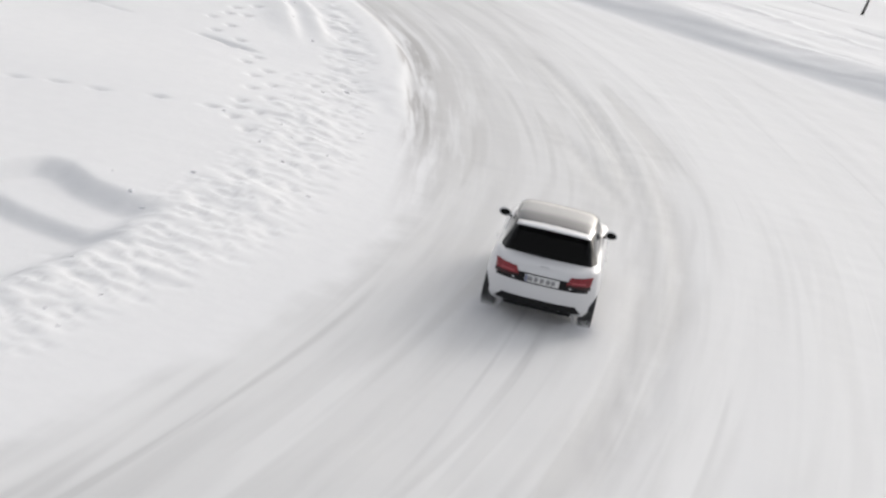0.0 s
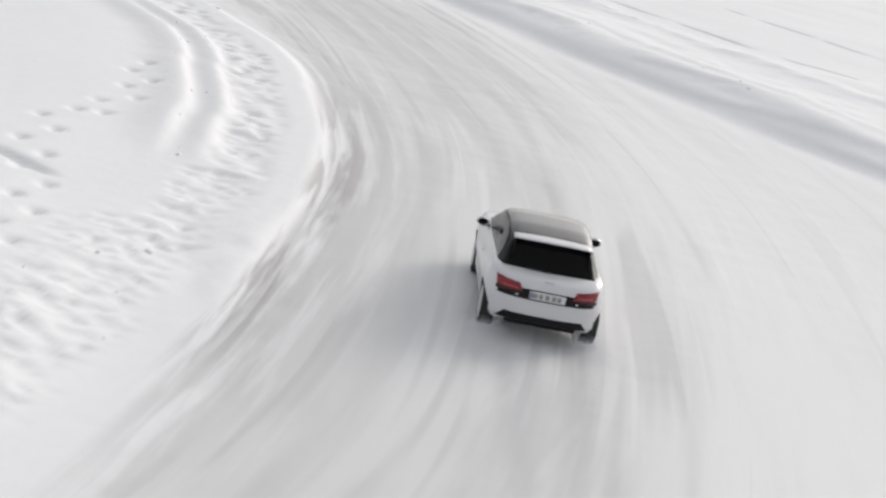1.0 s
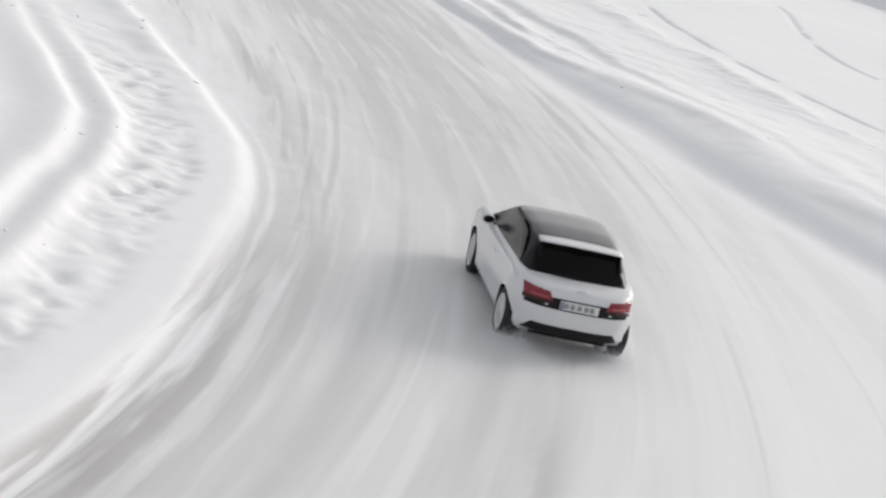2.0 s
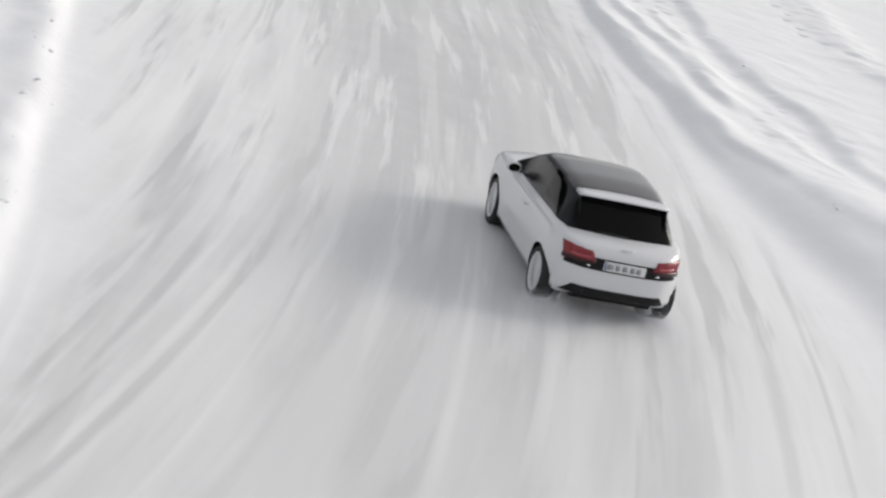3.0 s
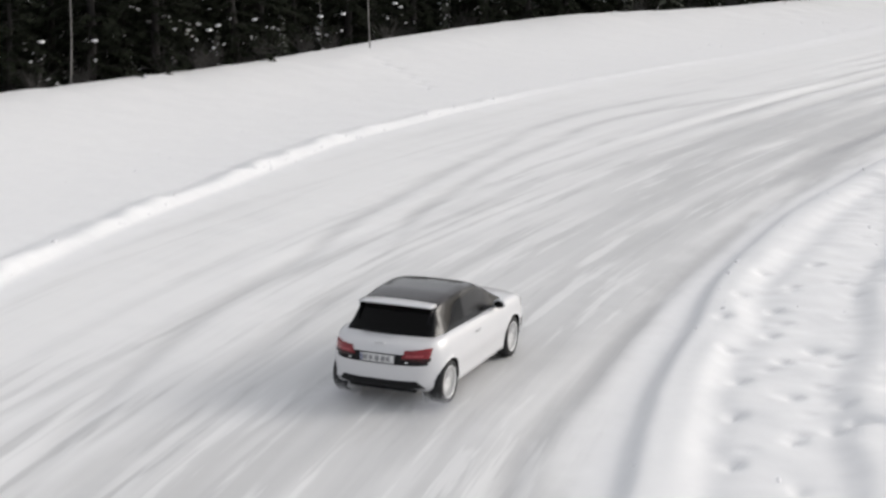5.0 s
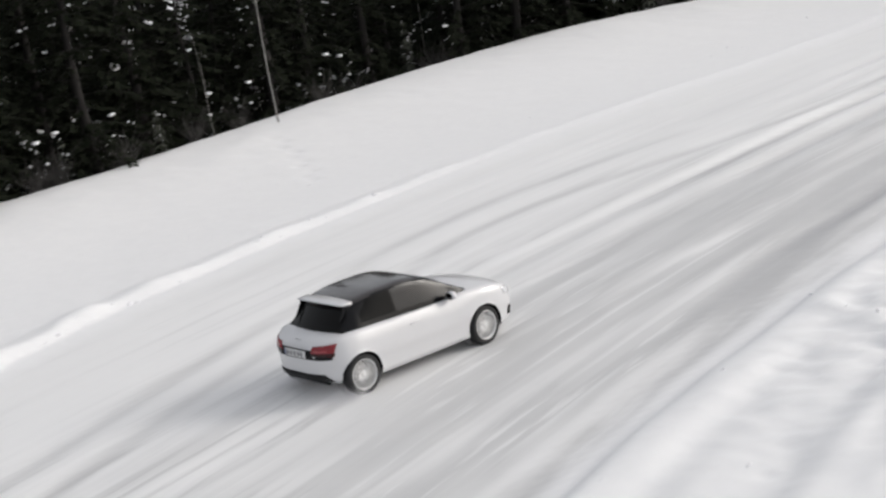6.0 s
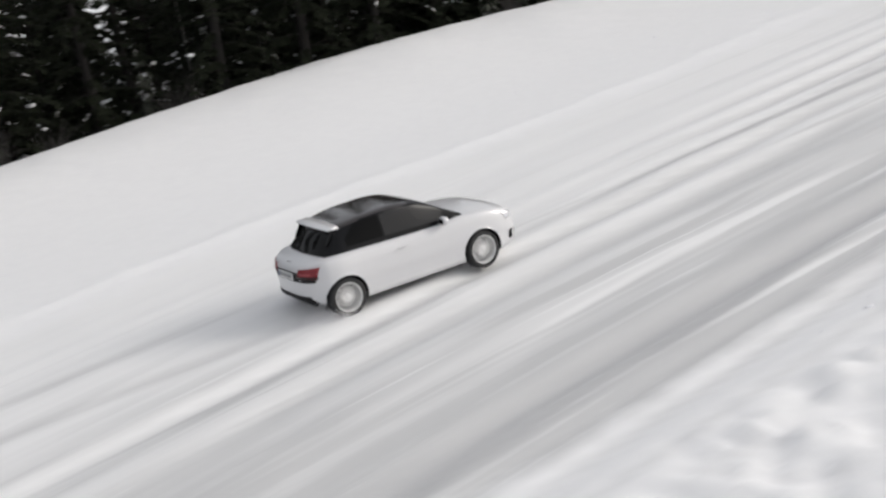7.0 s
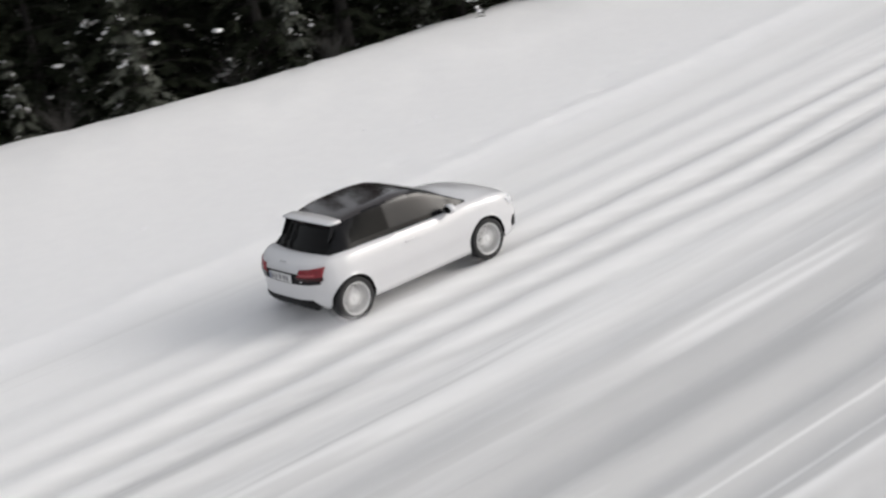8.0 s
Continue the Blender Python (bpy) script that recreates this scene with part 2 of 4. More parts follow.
LEFT = smooth_curve([(-40, -75), (-20, -38), (-9.5, -19), (-5.4, -9.2), (-3.8, -3.7), (-3.1, 1.3), (-3.3, 6), (-3.9, 10.5), (-5.15, 17.2), (-6.7, 21.8),
                     (-9.2, 26.9), (-12.7, 30.9), (-19.0, 36.2), (-27.1, 43.9), (-32.4, 49.2), (-38.6, 56.2), (-43.5, 63.8), (-47.6, 71.4),
                     (-50.6, 80), (-52.6, 88), (-54.2, 97), (-56.2, 106), (-59, 116), (-63, 128), (-69, 144), (-85, 180)])
RIGHT = smooth_curve([(120, -22), (60, 6), (28, 19), (15, 25.4), (8.7, 28.5), (4.6, 31.4), (0.6, 34.4), (-5.1, 38.8), (-11.3, 44.3), (-16.5, 49.2), (-20.6, 53.3),
                      (-23.4, 56.3), (-26.0, 59.6), (-28.6, 63.4), (-31.4, 68), (-33.7, 73), (-35.8, 79), (-37.8, 85.4), (-39.4, 92.5), (-40.6, 99),
                      (-42, 106), (-44.4, 115), (-48, 127), (-54, 142), (-70, 178)])
LINE = smooth_curve([(-34, -75), (-14, -38), (-5, -20), (-1.5, -8), (-0.3, 4), (-1.2, 13), (-4.2, 24), (-9.5, 34), (-17, 43.5), (-24.5, 52), (-30.5, 61), (-35, 70.5),
                     (-38.5, 80), (-41.2, 90), (-43.3, 100), (-45.5, 110), (-50, 125), (-57, 145), (-75, 180)])
CREST = smooth_curve([(-44, -60), (-49, 10), (-54.0, 45), (-57.1, 62), (-60.0, 76), (-63.5, 86), (-66.1, 97), (-65.9, 107), (-67.3, 118), (-72, 140), (-90, 190)])


def from_curve(curve, x, y):
    """Signed distance (positive to the left of the way it runs) and the length along the curve, for many places."""
    d = np.diff(curve, axis=0)
    run = np.concatenate([[0], np.cumsum(np.linalg.norm(d, axis=1))])
    side, along = np.empty(len(x)), np.empty(len(x))
    for a in range(0, len(x), 20000):
        px, py = x[a:a + 20000, None], y[a:a + 20000, None]
        i = np.argmin((px - curve[None, :, 0]) ** 2 + (py - curve[None, :, 1]) ** 2, axis=1)
        best = np.full(len(i), 1e18)
        for j in (np.maximum(i - 1, 0), np.minimum(i, len(d) - 1)):
            q, v = curve[j], d[j]
            rx, ry = px[:, 0] - q[:, 0], py[:, 0] - q[:, 1]
            vv = (v ** 2).sum(1)
            t = np.clip((rx * v[:, 0] + ry * v[:, 1]) / vv, 0, 1)
            ex, ey = rx - t * v[:, 0], ry - t * v[:, 1]
            dist = np.hypot(ex, ey)
            sign = np.where(v[:, 0] * ry - v[:, 1] * rx >= 0, 1.0, -1.0)
            pick = dist < best
            side[a:a + 20000] = np.where(pick, dist * sign, side[a:a + 20000])
            along[a:a + 20000] = np.where(pick, run[j] + t * np.sqrt(vv), along[a:a + 20000])
            best = np.minimum(best, dist)
    return side, along


def value_noise(x, y, seed=0):
    """Smooth noise from -1 to 1 with a cell of one unit."""
    xi, yi = np.floor(x).astype(np.int64), np.floor(y).astype(np.int64)
    fx, fy = x - xi, y - yi
    fx, fy = fx * fx * (3 - 2 * fx), fy * fy * (3 - 2 * fy)

    def cell(i, j):
        v = (i * 374761393 + j * 668265263 + seed * 974634777) & 0xFFFFFFFF
        v = ((v ^ (v >> 13)) * 1274126177) & 0xFFFFFFFF
        return ((v ^ (v >> 16)) & 0xFFFF) / 32767.5 - 1
    return (cell(xi, yi) * (1 - fx) + cell(xi + 1, yi) * fx) * (1 - fy) + (cell(xi, yi + 1) * (1 - fx) + cell(xi + 1, yi + 1) * fx) * fy


def fractal(x, y, seed=0, octaves=3):
    return sum(value_noise(x * 2 ** k + 17.3 * k, y * 2 ** k - 9.1 * k, seed + k) * 0.5 ** k for k in range(octaves))


def step(v, lo, hi):
    t = np.clip((v - lo) / (hi - lo), 0, 1)
    return t * t * (3 - 2 * t)


def hump(v, centre, width):
    return np.exp(-((v - centre) / width) ** 2)


def tread(path, stride, sway):
    """Places and headings of footprints along a way."""
    c = smooth_curve(path, stride)
    out = []
    for i in range(len(c) - 1):
        v = c[i + 1] - c[i]
        ang = math.atan2(v[1], v[0])
        off = sway if i % 2 else -sway
        out.append((c[i][0] - math.sin(ang) * off + random.uniform(-0.06, 0.06), c[i][1] + math.cos(ang) * off, ang))
    return out


FOOTPRINTS = (tread([(-17, 3.6), (-12, 4.6), (-9.4, 5.3), (-7.4, 6.1), (-6.4, 7.0)], 0.85, 0.05)
              + tread([(-6.5, 5.0), (-6.9, 8.0), (-7.6, 11.0), (-9.4, 14.6), (-10.6, 18)], 0.75, 0.22)
              + tread([(-9.9, 17.5), (-10.2, 20), (-11.6, 23)], 0.8, 0.2)
              + tread([(-22, 64), (-23.6, 61), (-24.6, 63.6), (-27.4, 69)], 0.6, 0.16)
              + tread([(-60.2, 81.5), (-56.4, 80.2), (-54.0, 79.0)], 0.6, 0.12)
              + tread([(-14, 61), (-17.5, 59.4), (-21.5, 64)], 0.9, 0.1)
              + tread([(-20.6, 56.0), (-23.6, 59.2), (-25.8, 62.0), (-28.1, 64.3), (-30.4, 68.8)], 0.75, 0.38)
              + tread([(-57.4, 105.0), (-57.8, 106.6), (-57.8, 108.3), (-57.8, 110.5), (-60.3, 115.0), (-58.8, 117.1)], 0.95, 0.25))


def strew_pits(curve, side, lo, hi, y0, y1, count, big):
    """Random trodden and tumbled holes along a bank."""
    d = np.diff(curve, axis=0)
    ok = [i for i in range(len(d)) if y0 < curve[i][1] < y1]
    out = []
    for _ in range(count):
        i = random.choice(ok)
        v = d[i] / np.linalg.norm(d[i])
        off = side * random.triangular(lo, hi)
        p = curve[i] + d[i] * random.random() + np.array([-v[1], v[0]]) * off
        out.append((p[0], p[1], random.uniform(0.12, 0.22) * big, random.uniform(0.035, 0.10) * big))
    return out


PITS = (strew_pits(LEFT, 1, 0.8, 3.2, -13, 12, 1700, 0.40) + strew_pits(LEFT, 1, 0.95, 2.3, 11, 32, 200, 0.62) + strew_pits(LEFT, 1, 0.9, 4.5, 30, 52, 140, 0.4)
        + strew_pits(RIGHT, -1, 1.2, 3.4, 46, 80, 90, 0.6) + strew_pits(RIGHT, -1, 0.9, 7.0, 73, 118, 900, 0.62))
SKI_LINES = [smooth_curve(p, 0.4) for p in ([(-22, 16.2), (-14, 15.0), (-11, 14.0), (-8.4, 13.1), (-7.2, 12.4)],
                                            [(-20, 74), (-16, 64), (-8, 54), (4, 46), (20, 37)],
                                            [(-15, 80), (-9, 66), (2, 56), (22, 44)])]

# old tyre tracks in both bends, each with its half width and how deep it is worn
TYRE_LINES = [(smooth_curve(p, 0.5), w, k) for w, k, p in ((0.18, 0.42, [(-28.5, 51.2), (-30.7, 53.5), (-32.7, 55.7), (-35.0, 58.6), (-37.0, 61.8), (-38.8, 64.2), (-41.9, 69.3), (-44.0, 73.2), (-45.8, 76.3),
                                              (-46.9, 79.1), (-47.7, 83.5), (-48.2, 87.6)]),
                                             (0.18, 0.42, [(-36.4, 63.4), (-39.2, 66.7), (-42.3, 72.0), (-43.5, 74.6), (-45.3, 78.4), (-46.0, 83.0), (-46.3, 87.7), (-46.9, 91.5)]),
                                             (0.18, 0.42, [(-30.6, 55.2), (-32.8, 58.2), (-34.5, 61.0), (-36.0, 64.0)]),
                                             (0.18, 0.80, [(-34.6, 73.6), (-36.1, 76.7), (-37.2, 79.0), (-38.5, 82.1), (-39.2, 84.5), (-40.0, 87.5), (-41.2, 92.0)]),
                                             (0.18, 0.80, [(-35.2, 73.4), (-36.6, 76.5), (-37.7, 78.8), (-39.0, 81.9), (-39.7, 84.3), (-40.5, 87.3), (-41.8, 92.0)]),
                                             (0.17, 0.50, [(-2.6, 23.5), (-0.8, 18.0), (0.2, 14.0), (1.0, 10.1), (1.5, 6.5), (1.7, 2.9), (1.6, -0.1), (1.5, -2.9), (1.2, -5.2), (0.8, -8.6)]),
                                             (0.16, 0.40, [(-0.9, 13.5), (-0.1, 10.7), (0.5, 8.4), (1.1, 6.8), (1.35, 3.0), (1.25, 0.0)]),
                                             (0.20, 0.50, [(1.5, 11.0), (2.0, 7.0), (2.2, 4.1), (2.2, 0.9), (2.0, -1.5), (1.8, -4.0), (1.4, -6.1), (0.9, -8.8)]),
                                             (0.19, 0.80, [(-23.6, 54.4), (-26.2, 57.6), (-27.7, 60.2), (-29.0, 62.3), (-31.1, 66.1), (-33.5, 71.0), (-35.4, 75.7), (-36.6, 80.1)]),
                                             (0.30, 1.00, [(-35.4, 74.6), (-36.9, 77.9), (-38.0, 80.1), (-38.8, 82.4), (-39.9, 85.4), (-40.6, 88.0), (-41.5, 91.5), (-42.3, 95.0), (-43.1, 99.0)]))]


# ridges that the plough left on the bank inside the second bend: height, then the way of the crest
RIDGES = [(h, smooth_curve(p, 0.4)) for h, p in ((0.07, [(-12.6, 46.2), (-13.9, 47.3), (-15.1, 48.6), (-16.3, 49.7), (-18.3, 51.5), (-20.2, 53.1), (-21.4, 54.2)]),
                                                 (0.12, [(-13.6, 48.4), (-15.1, 49.7), (-16.7, 51.2), (-18.7, 52.9), (-20.6, 54.6), (-22.2, 56.0), (-23.9, 57.4)]),
                                                 (0.08, [(-14.6, 49.8), (-16.3, 51.3), (-18.1, 53.3), (-19.8, 55.0), (-21.2, 56.6)]))]


def ridges_at(x, y):
    """Height of the ploughed ridges: steep towards the track, falling away gently behind."""
    z = np.zeros(len(x))
    for h, line in RIDGES:
        i = np.flatnonzero((x > line[:, 0].min() - 2) & (x < line[:, 0].max() + 2) & (y > line[:, 1].min() - 2) & (y < line[:, 1].max() + 2))
        if len(i):
            side, along = from_curve(line, x[i], y[i])
            side = side + 0.07 * value_noise(along * 1.1, side * 0.0, 91) + 0.03 * value_noise(along * 4.0, side * 1.5, 92)
            ends = step(along, 0, 1.5) * (1 - step(along, along.max() - 2.5, along.max()))
            z[i] += h * ends * np.where(side > 0, hump(side, 0, 0.14), hump(side, 0, 0.40)) * (0.85 + 0.3 * value_noise(along * 0.7, side * 0.0, 93))
    return z


def tyre_worn(x, y):
    """How far each place lies in an old tyre track, 0 to 1."""
    worn = np.zeros(len(x))
    for line, wide, deep in TYRE_LINES:
        i = np.flatnonzero((x > line[:, 0].min() - 1) & (x < line[:, 0].max() + 1) & (y > line[:, 1].min() - 1) & (y < line[:, 1].max() + 1))
        if len(i):
            side, along = from_curve(line, x[i], y[i])
            ends = step(along, 0, 3) * (1 - step(along, along.max() - 3, along.max()))
            worn[i] = np.maximum(worn[i], hump(side, 0, wide) * ends * deep)
    return worn


def furrows(na, ns):
    """Furrows along the last stretch of the track, -1 to 1."""
    where = step(na, 163, 180) * step(ns, -5.0, -2.0) * (1 - step(ns - 2.8 * step(na, 180, 196), 3.8, 6.2)) * np.clip(0.72 + 0.6 * value_noise(na * 0.07, ns * 0.45, 83), 0, 1)
    return where * np.sin(2 * math.pi * (ns * 1.05 + 1.4 * value_noise(na * 0.03, ns * 0.22, 81) + 0.15 * value_noise(na * 0.3, ns * 0.8, 82)))


def height(x, y):
    """Height of the snow, and what the surface needs to know of the track."""
    ls, la = from_curve(LEFT, x, y)
    rs, ra = from_curve(RIGHT, x, y)
    cs, ca = from_curve(CREST, x, y)
    ns, na = from_curve(LINE, x, y)
    outl, outr = ls, -rs                       # positive outside the track
    rough = fractal(x * 1.1, y * 1.1, 3, 3)
    lump = fractal(x * 3.0, y * 3.0, 11, 2)
    big = fractal(x * 0.12, y * 0.12, 21, 3)
    z = np.zeros(len(x))
    # track: nearly flat, long shallow ruts
    on = step(-outl, -0.2, 0.6) * step(-outr, -0.2, 0.6)
    rut = value_noise(na * 0.05, ns * 1.5, 5) + 0.6 * value_noise(na * 0.1, ns * 3.0, 6)
    late = step(na, 168, 182)
    z += on * ((0.012 + 0.02 * late * step(ns, -6, -1)) * rut + 0.008 * rough)
    z += on * 0.05 * furrows(na, ns) - 0.05 * tyre_worn(x, y)
    # bank on the left of the way: steep in the first bend, a low lip later
    wob = 0.35 * value_noise(la * 0.35, la * 0, 8) + 0.12 * value_noise(la * 1.3, la * 0, 9)
    d = outl + wob * step(outl, -1, 1.5) * 0.6
    first = 1 - step(y, 27, 36)
    steep = step(y, 9, 15) * first
    early = (1 - step(y, 7, 14))
    left = d > -0.6
    lip = (0.11 * step(d, -0.05, 0.36) - 0.03 * step(d, 0.8, 1.2)) * steep
    lip += (0.24 * step(d, 0.2, 2.6)) * early
    lip += ((0.15 + 0.06 * value_noise(la * 1.6, d * 2.0, 63) * (hump(d, 0.4, 0.4) + 0.12)) * step(d, -0.03, 0.27) - 0.11 * step(d, 0.4, 0.95)) * (1 - steep - early).clip(0, 1) * (1 - 0.7 * step(y, 72, 84))
    clump = step(d, 0.9, 1.2) * (1 - step(d, 1.9, 2.3)) * steep + step(d, 0.8, 1.3) * (1 - step(d, 2.5, 3.1)) * early
    lip += clump * (0.035 * rough + 0.022 * lump)
    crest_a, crest_b = d - 2.25 - 0.15 * wob, d - 3.05 - 0.2 * wob
    ridge = 0.13 * np.where(crest_a < 0, hump(crest_a, 0, 0.16), hump(crest_a, 0, 0.4)) + 0.16 * np.where(crest_b < 0, hump(crest_b, 0, 0.18), hump(crest_b, 0, 0.6))
    lip += ridge * steep * step(y, 15, 19) + 0.06 * step(d, 3.0, 5.0) * first
    later = (1 - first) * step(d, 0.8, 2.0)
    lip += later * (1 - step(d, 5, 9)) * 0.004 * rough * (1 + np.abs(lump))
    lip += later * 0.55 * step(d, 3, 13)
    z += np.where(left, lip, 0)
    # low scarps in the field at the start
    west = step(-x, 5.6, 6.6) * (1 - step(-x, 10.5, 15)) * step(outl, 2.2, 3.2) * (1 - step(y, 6, 12))
    bent = y + 0.12 * value_noise(x * 1.4, y * 0.6, 71)
    first_edge = np.interp(x, (-14, -9.3, -8.75, -8.4, -8.0, -7.4, -6.7, -5.5), (-4.5, -1.6, -0.5, 0.2, 0.3, -0.3, -0.6, -0.5))
    second_edge = np.interp(x, (-14, -9.2, -8.5, -7.8, -7.0, -6.2), (-3.6, -1.45, -1.6, -1.9, -2.2, -2.2))
    z -= west * (0.24 * (1 - step(bent - first_edge, -0.7, 0.0)) + 0.16 * (1 - step(bent - second_edge, -0.5, 0.0)))
    # bank on the right of the way
    wob = 0.4 * value_noise(ra * 0.3, ra * 0, 31) + 0.16 * value_noise(ra * 1.1, ra * 0, 32)
    d = outr + wob * step(outr, -1, 1.5) * 0.55
    inner = step(y, 76, 84)
    var = value_noise(ra * 0.22, d * 0.5, 41)
    peel = (d + 0.2 * ra + 0.08 * value_noise(ra * 0.5, d, 43)) / 1.6
    peel = peel - np.floor(peel)
    saw = step(peel, 0.0, 0.09) * (1 - step(peel, 0.12, 0.8) * 0.95)
    late_bank = step(y, 43, 49)
    bank = (0.20 - 0.02 * step(y, 50, 58)) * (step(d, -0.04, 0.26) * late_bank + step(d + 0.12 * var, -0.25, 0.85) * (1 - late_bank)) + (1 - step(y, 43, 49)) * ((0.40 + 0.08 * var) * step(d, 0.1, 2.2) - 0.12 * step(d, 2.3, 5.0)) - 0.06 * step(y, 50, 58) * (1 - step(y, 80, 90)) * hump(d, 1.15, 0.3) + 0.19 * (0.75 + 0.5 * var) * saw * (1 - step(y, 45, 50)) * (0.25 + 0.75 * step(y, 43, 49)) * step(d, 0.25, 0.6) * (1 - step(d, 2.0, 2.6)) + 0.13 * step(d + 0.2 * var, 2.65, 3.2) * (0.3 + 0.7 * step(y, 43, 49))
    bank += 0.045 * hump(d, 0.7 + 0.12 * var, 0.24) * (0.55 + 0.6 * value_noise(ra * 0.9, d * 0.3, 47)).clip(0, 1) * step(y, 56, 60) * (1 - step(y, 76, 84))
    bank += ridges_at(x, y)
    bank *= 1 - 0.62 * inner
    bank += step(d, 0.4, 1.2) * (1 - step(d, 4.5, 7)) * 0.025 * rough * (1 + 0.8 * inner)
    bank += step(d, 0.3, 1.0) * (1 - step(d, 8, 12)) * step(y, 70, 77) * 0.13 * np.abs(lump)
    bank += 0.16 * hump(d, 7.5, 0.8) * step(ra, 90, 110) * (1 - step(ra, 175, 190)) * (0.6 + 0.4 * rough)
    z += np.where(d > -0.6, bank, 0)
    # open snow: slow swell; the far bank to the north-east
    away = step(np.maximum(outl, outr), 2, 10)
    z += away * (0.07 * big + 0.003 * rough)
    far = (x + 8) * 0.35 + (y - 95) * 0.94
    z += step(outr, 12, 18) * (1.0 * step(far + 1.2 * big, 0, 2.2) + 1.5 * step(far, 2, 40))
    # the forest edge: a crest, then a fall
    z += (0.08 * hump(cs, -0.6, 2.5) + 0.018 * rough) * step(cs, -6, -1) - 2.6 * step(cs + 0.5 * big, 0.1, 9)
    # footprints, pits and ski tracks
    order = np.argsort(y, kind="stable")
    rank = y[order]

    def close_to(px, py):
        i = order[np.searchsorted(rank, py - 0.6):np.searchsorted(rank, py + 0.6)]
        return i[np.abs(x[i] - px) < 0.6]
    for px, py, r, deep in PITS:
        i = close_to(px, py)
        z[i] -= deep * np.exp(-(((x[i] - px) ** 2 + (y[i] - py) ** 2) / r ** 2) ** 1.5)
    for fx, fy, ang in FOOTPRINTS:
        i = close_to(fx, fy)
        c, s = math.cos(ang), math.sin(ang)
        u, v = (x[i] - fx) * c + (y[i] - fy) * s, -(x[i] - fx) * s + (y[i] - fy) * c
        z[i] -= 0.11 * np.exp(-(u / 0.15) ** 2 - (v / 0.09) ** 2)
    for line in SKI_LINES:
        i = np.flatnonzero((x > line[:, 0].min() - 1) & (x < line[:, 0].max() + 1) & (y > line[:, 1].min() - 1) & (y < line[:, 1].max() + 1) & (away > 0.02))
        sd = from_curve(line, x[i], y[i])[0]
        z[i] -= 0.11 * hump(sd, 0, 0.12) * step(value_noise(x[i] * 0.8, y[i] * 0.8, 61), -0.5, 0.1)
    return z, na, ns, outl, outr


def spread(lo, hi, fine, reach, close):
    """Even steps, closer ones in one stretch, from lo to hi, then ever wider ones out to the horizon."""
    core = [lo]
    while core[-1] < hi:
        core.append(core[-1] + (0.55 * fine if any(a < core[-1] < b for a, b in close) else fine))
    grow, v = [], fine
    total = 0
    while total < reach:
        v *= 1.17
        total += v
        grow.append(total)
    return np.array([lo - g for g in reversed(grow)] + core + [core[-1] + g for g in grow])


def snow_sheet():
    xs, ys = spread(-66, 11, 0.168, 2500, ((-31, -18), (-16, -3.5))), spread(-13, 120, 0.168, 2500, ((-8, 33), (45, 72)))
    gx, gy = np.meshgrid(xs, ys)
    x, y = gx.ravel(), gy.ravel()
    z, la, ls, outl, outr = height(x, y)
    nx, ny = len(xs), len(ys)
    i = (np.arange(ny - 1)[:, None] * nx + np.arange(nx - 1)[None, :]).ravel()
    quads = np.stack([i, i + 1, i + nx + 1, i + nx], 1)
    me = bpy.data.meshes.new("ground")
    me.vertices.add(len(x))
    me.vertices.foreach_set("co", np.stack([x, y, z], 1).astype(np.float32).ravel())
    me.loops.add(quads.size)
    me.loops.foreach_set("vertex_index", quads.astype(np.int32).ravel())
    me.polygons.add(len(quads))
    me.polygons.foreach_set("loop_start", np.arange(0, quads.size, 4, dtype=np.int32))
    me.update(calc_edges=True)
    me.polygons.foreach_set("use_smooth", np.ones(len(quads), bool))
    q = quads.ravel()
    for name, u, v in (("track", la, ls), ("edge", -outl, -outr), ("rut", tyre_worn(x, y), 0.9 * np.clip(-furrows(la, ls) - 0.1, 0, 1))):
        layer = me.uv_layers.new(name=name)
        layer.data.foreach_set("uv", np.stack([u[q], v[q]], 1).astype(np.float32).ravel())
    me.materials.append(SNOW_GROUND)
    return tagged(new("ground", me), "white snowfield with an icy scraped track between low snow banks", "snow", kind="structure")


ground = snow_sheet()


def level(x, y):
    """Height of the snow at one place."""
    return float(height(np.array([float(x)]), np.array([float(y)]))[0][0])


# ---- shared modelling ----
def part(name, bm, mat, parent, label="", smooth=True):
    """One mesh object under a thing or a part."""
    me = bpy.data.meshes.new(name)
    bmesh.ops.recalc_face_normals(bm, faces=bm.faces)
    for f in bm.faces:
        f.smooth = smooth
    bm.to_mesh(me)
    bm.free()
    me.materials.append(mat)
    ob = new(name, me)
    ob.parent = parent
    if label:
        ob["label"] = label
    return ob


def lathe(bm, profile, segments=32, axis="Y"):
    """Turns (radius, along) pairs round an axis."""
    rings = []
    for k in range(segments):
        a = 2 * math.pi * k / segments
        c, s = math.cos(a), math.sin(a)
        rings.append([bm.verts.new((r * c, w, r * s) if axis == "Y" else (w, r * c, r * s) if axis == "X" else (r * c, r * s, w)) for r, w in profile])
    for k in range(segments):
        p, q = rings[k], rings[(k + 1) % segments]
        for i in range(len(profile) - 1):
            bm.faces.new((p[i], p[i + 1], q[i + 1], q[i]))
    return bm


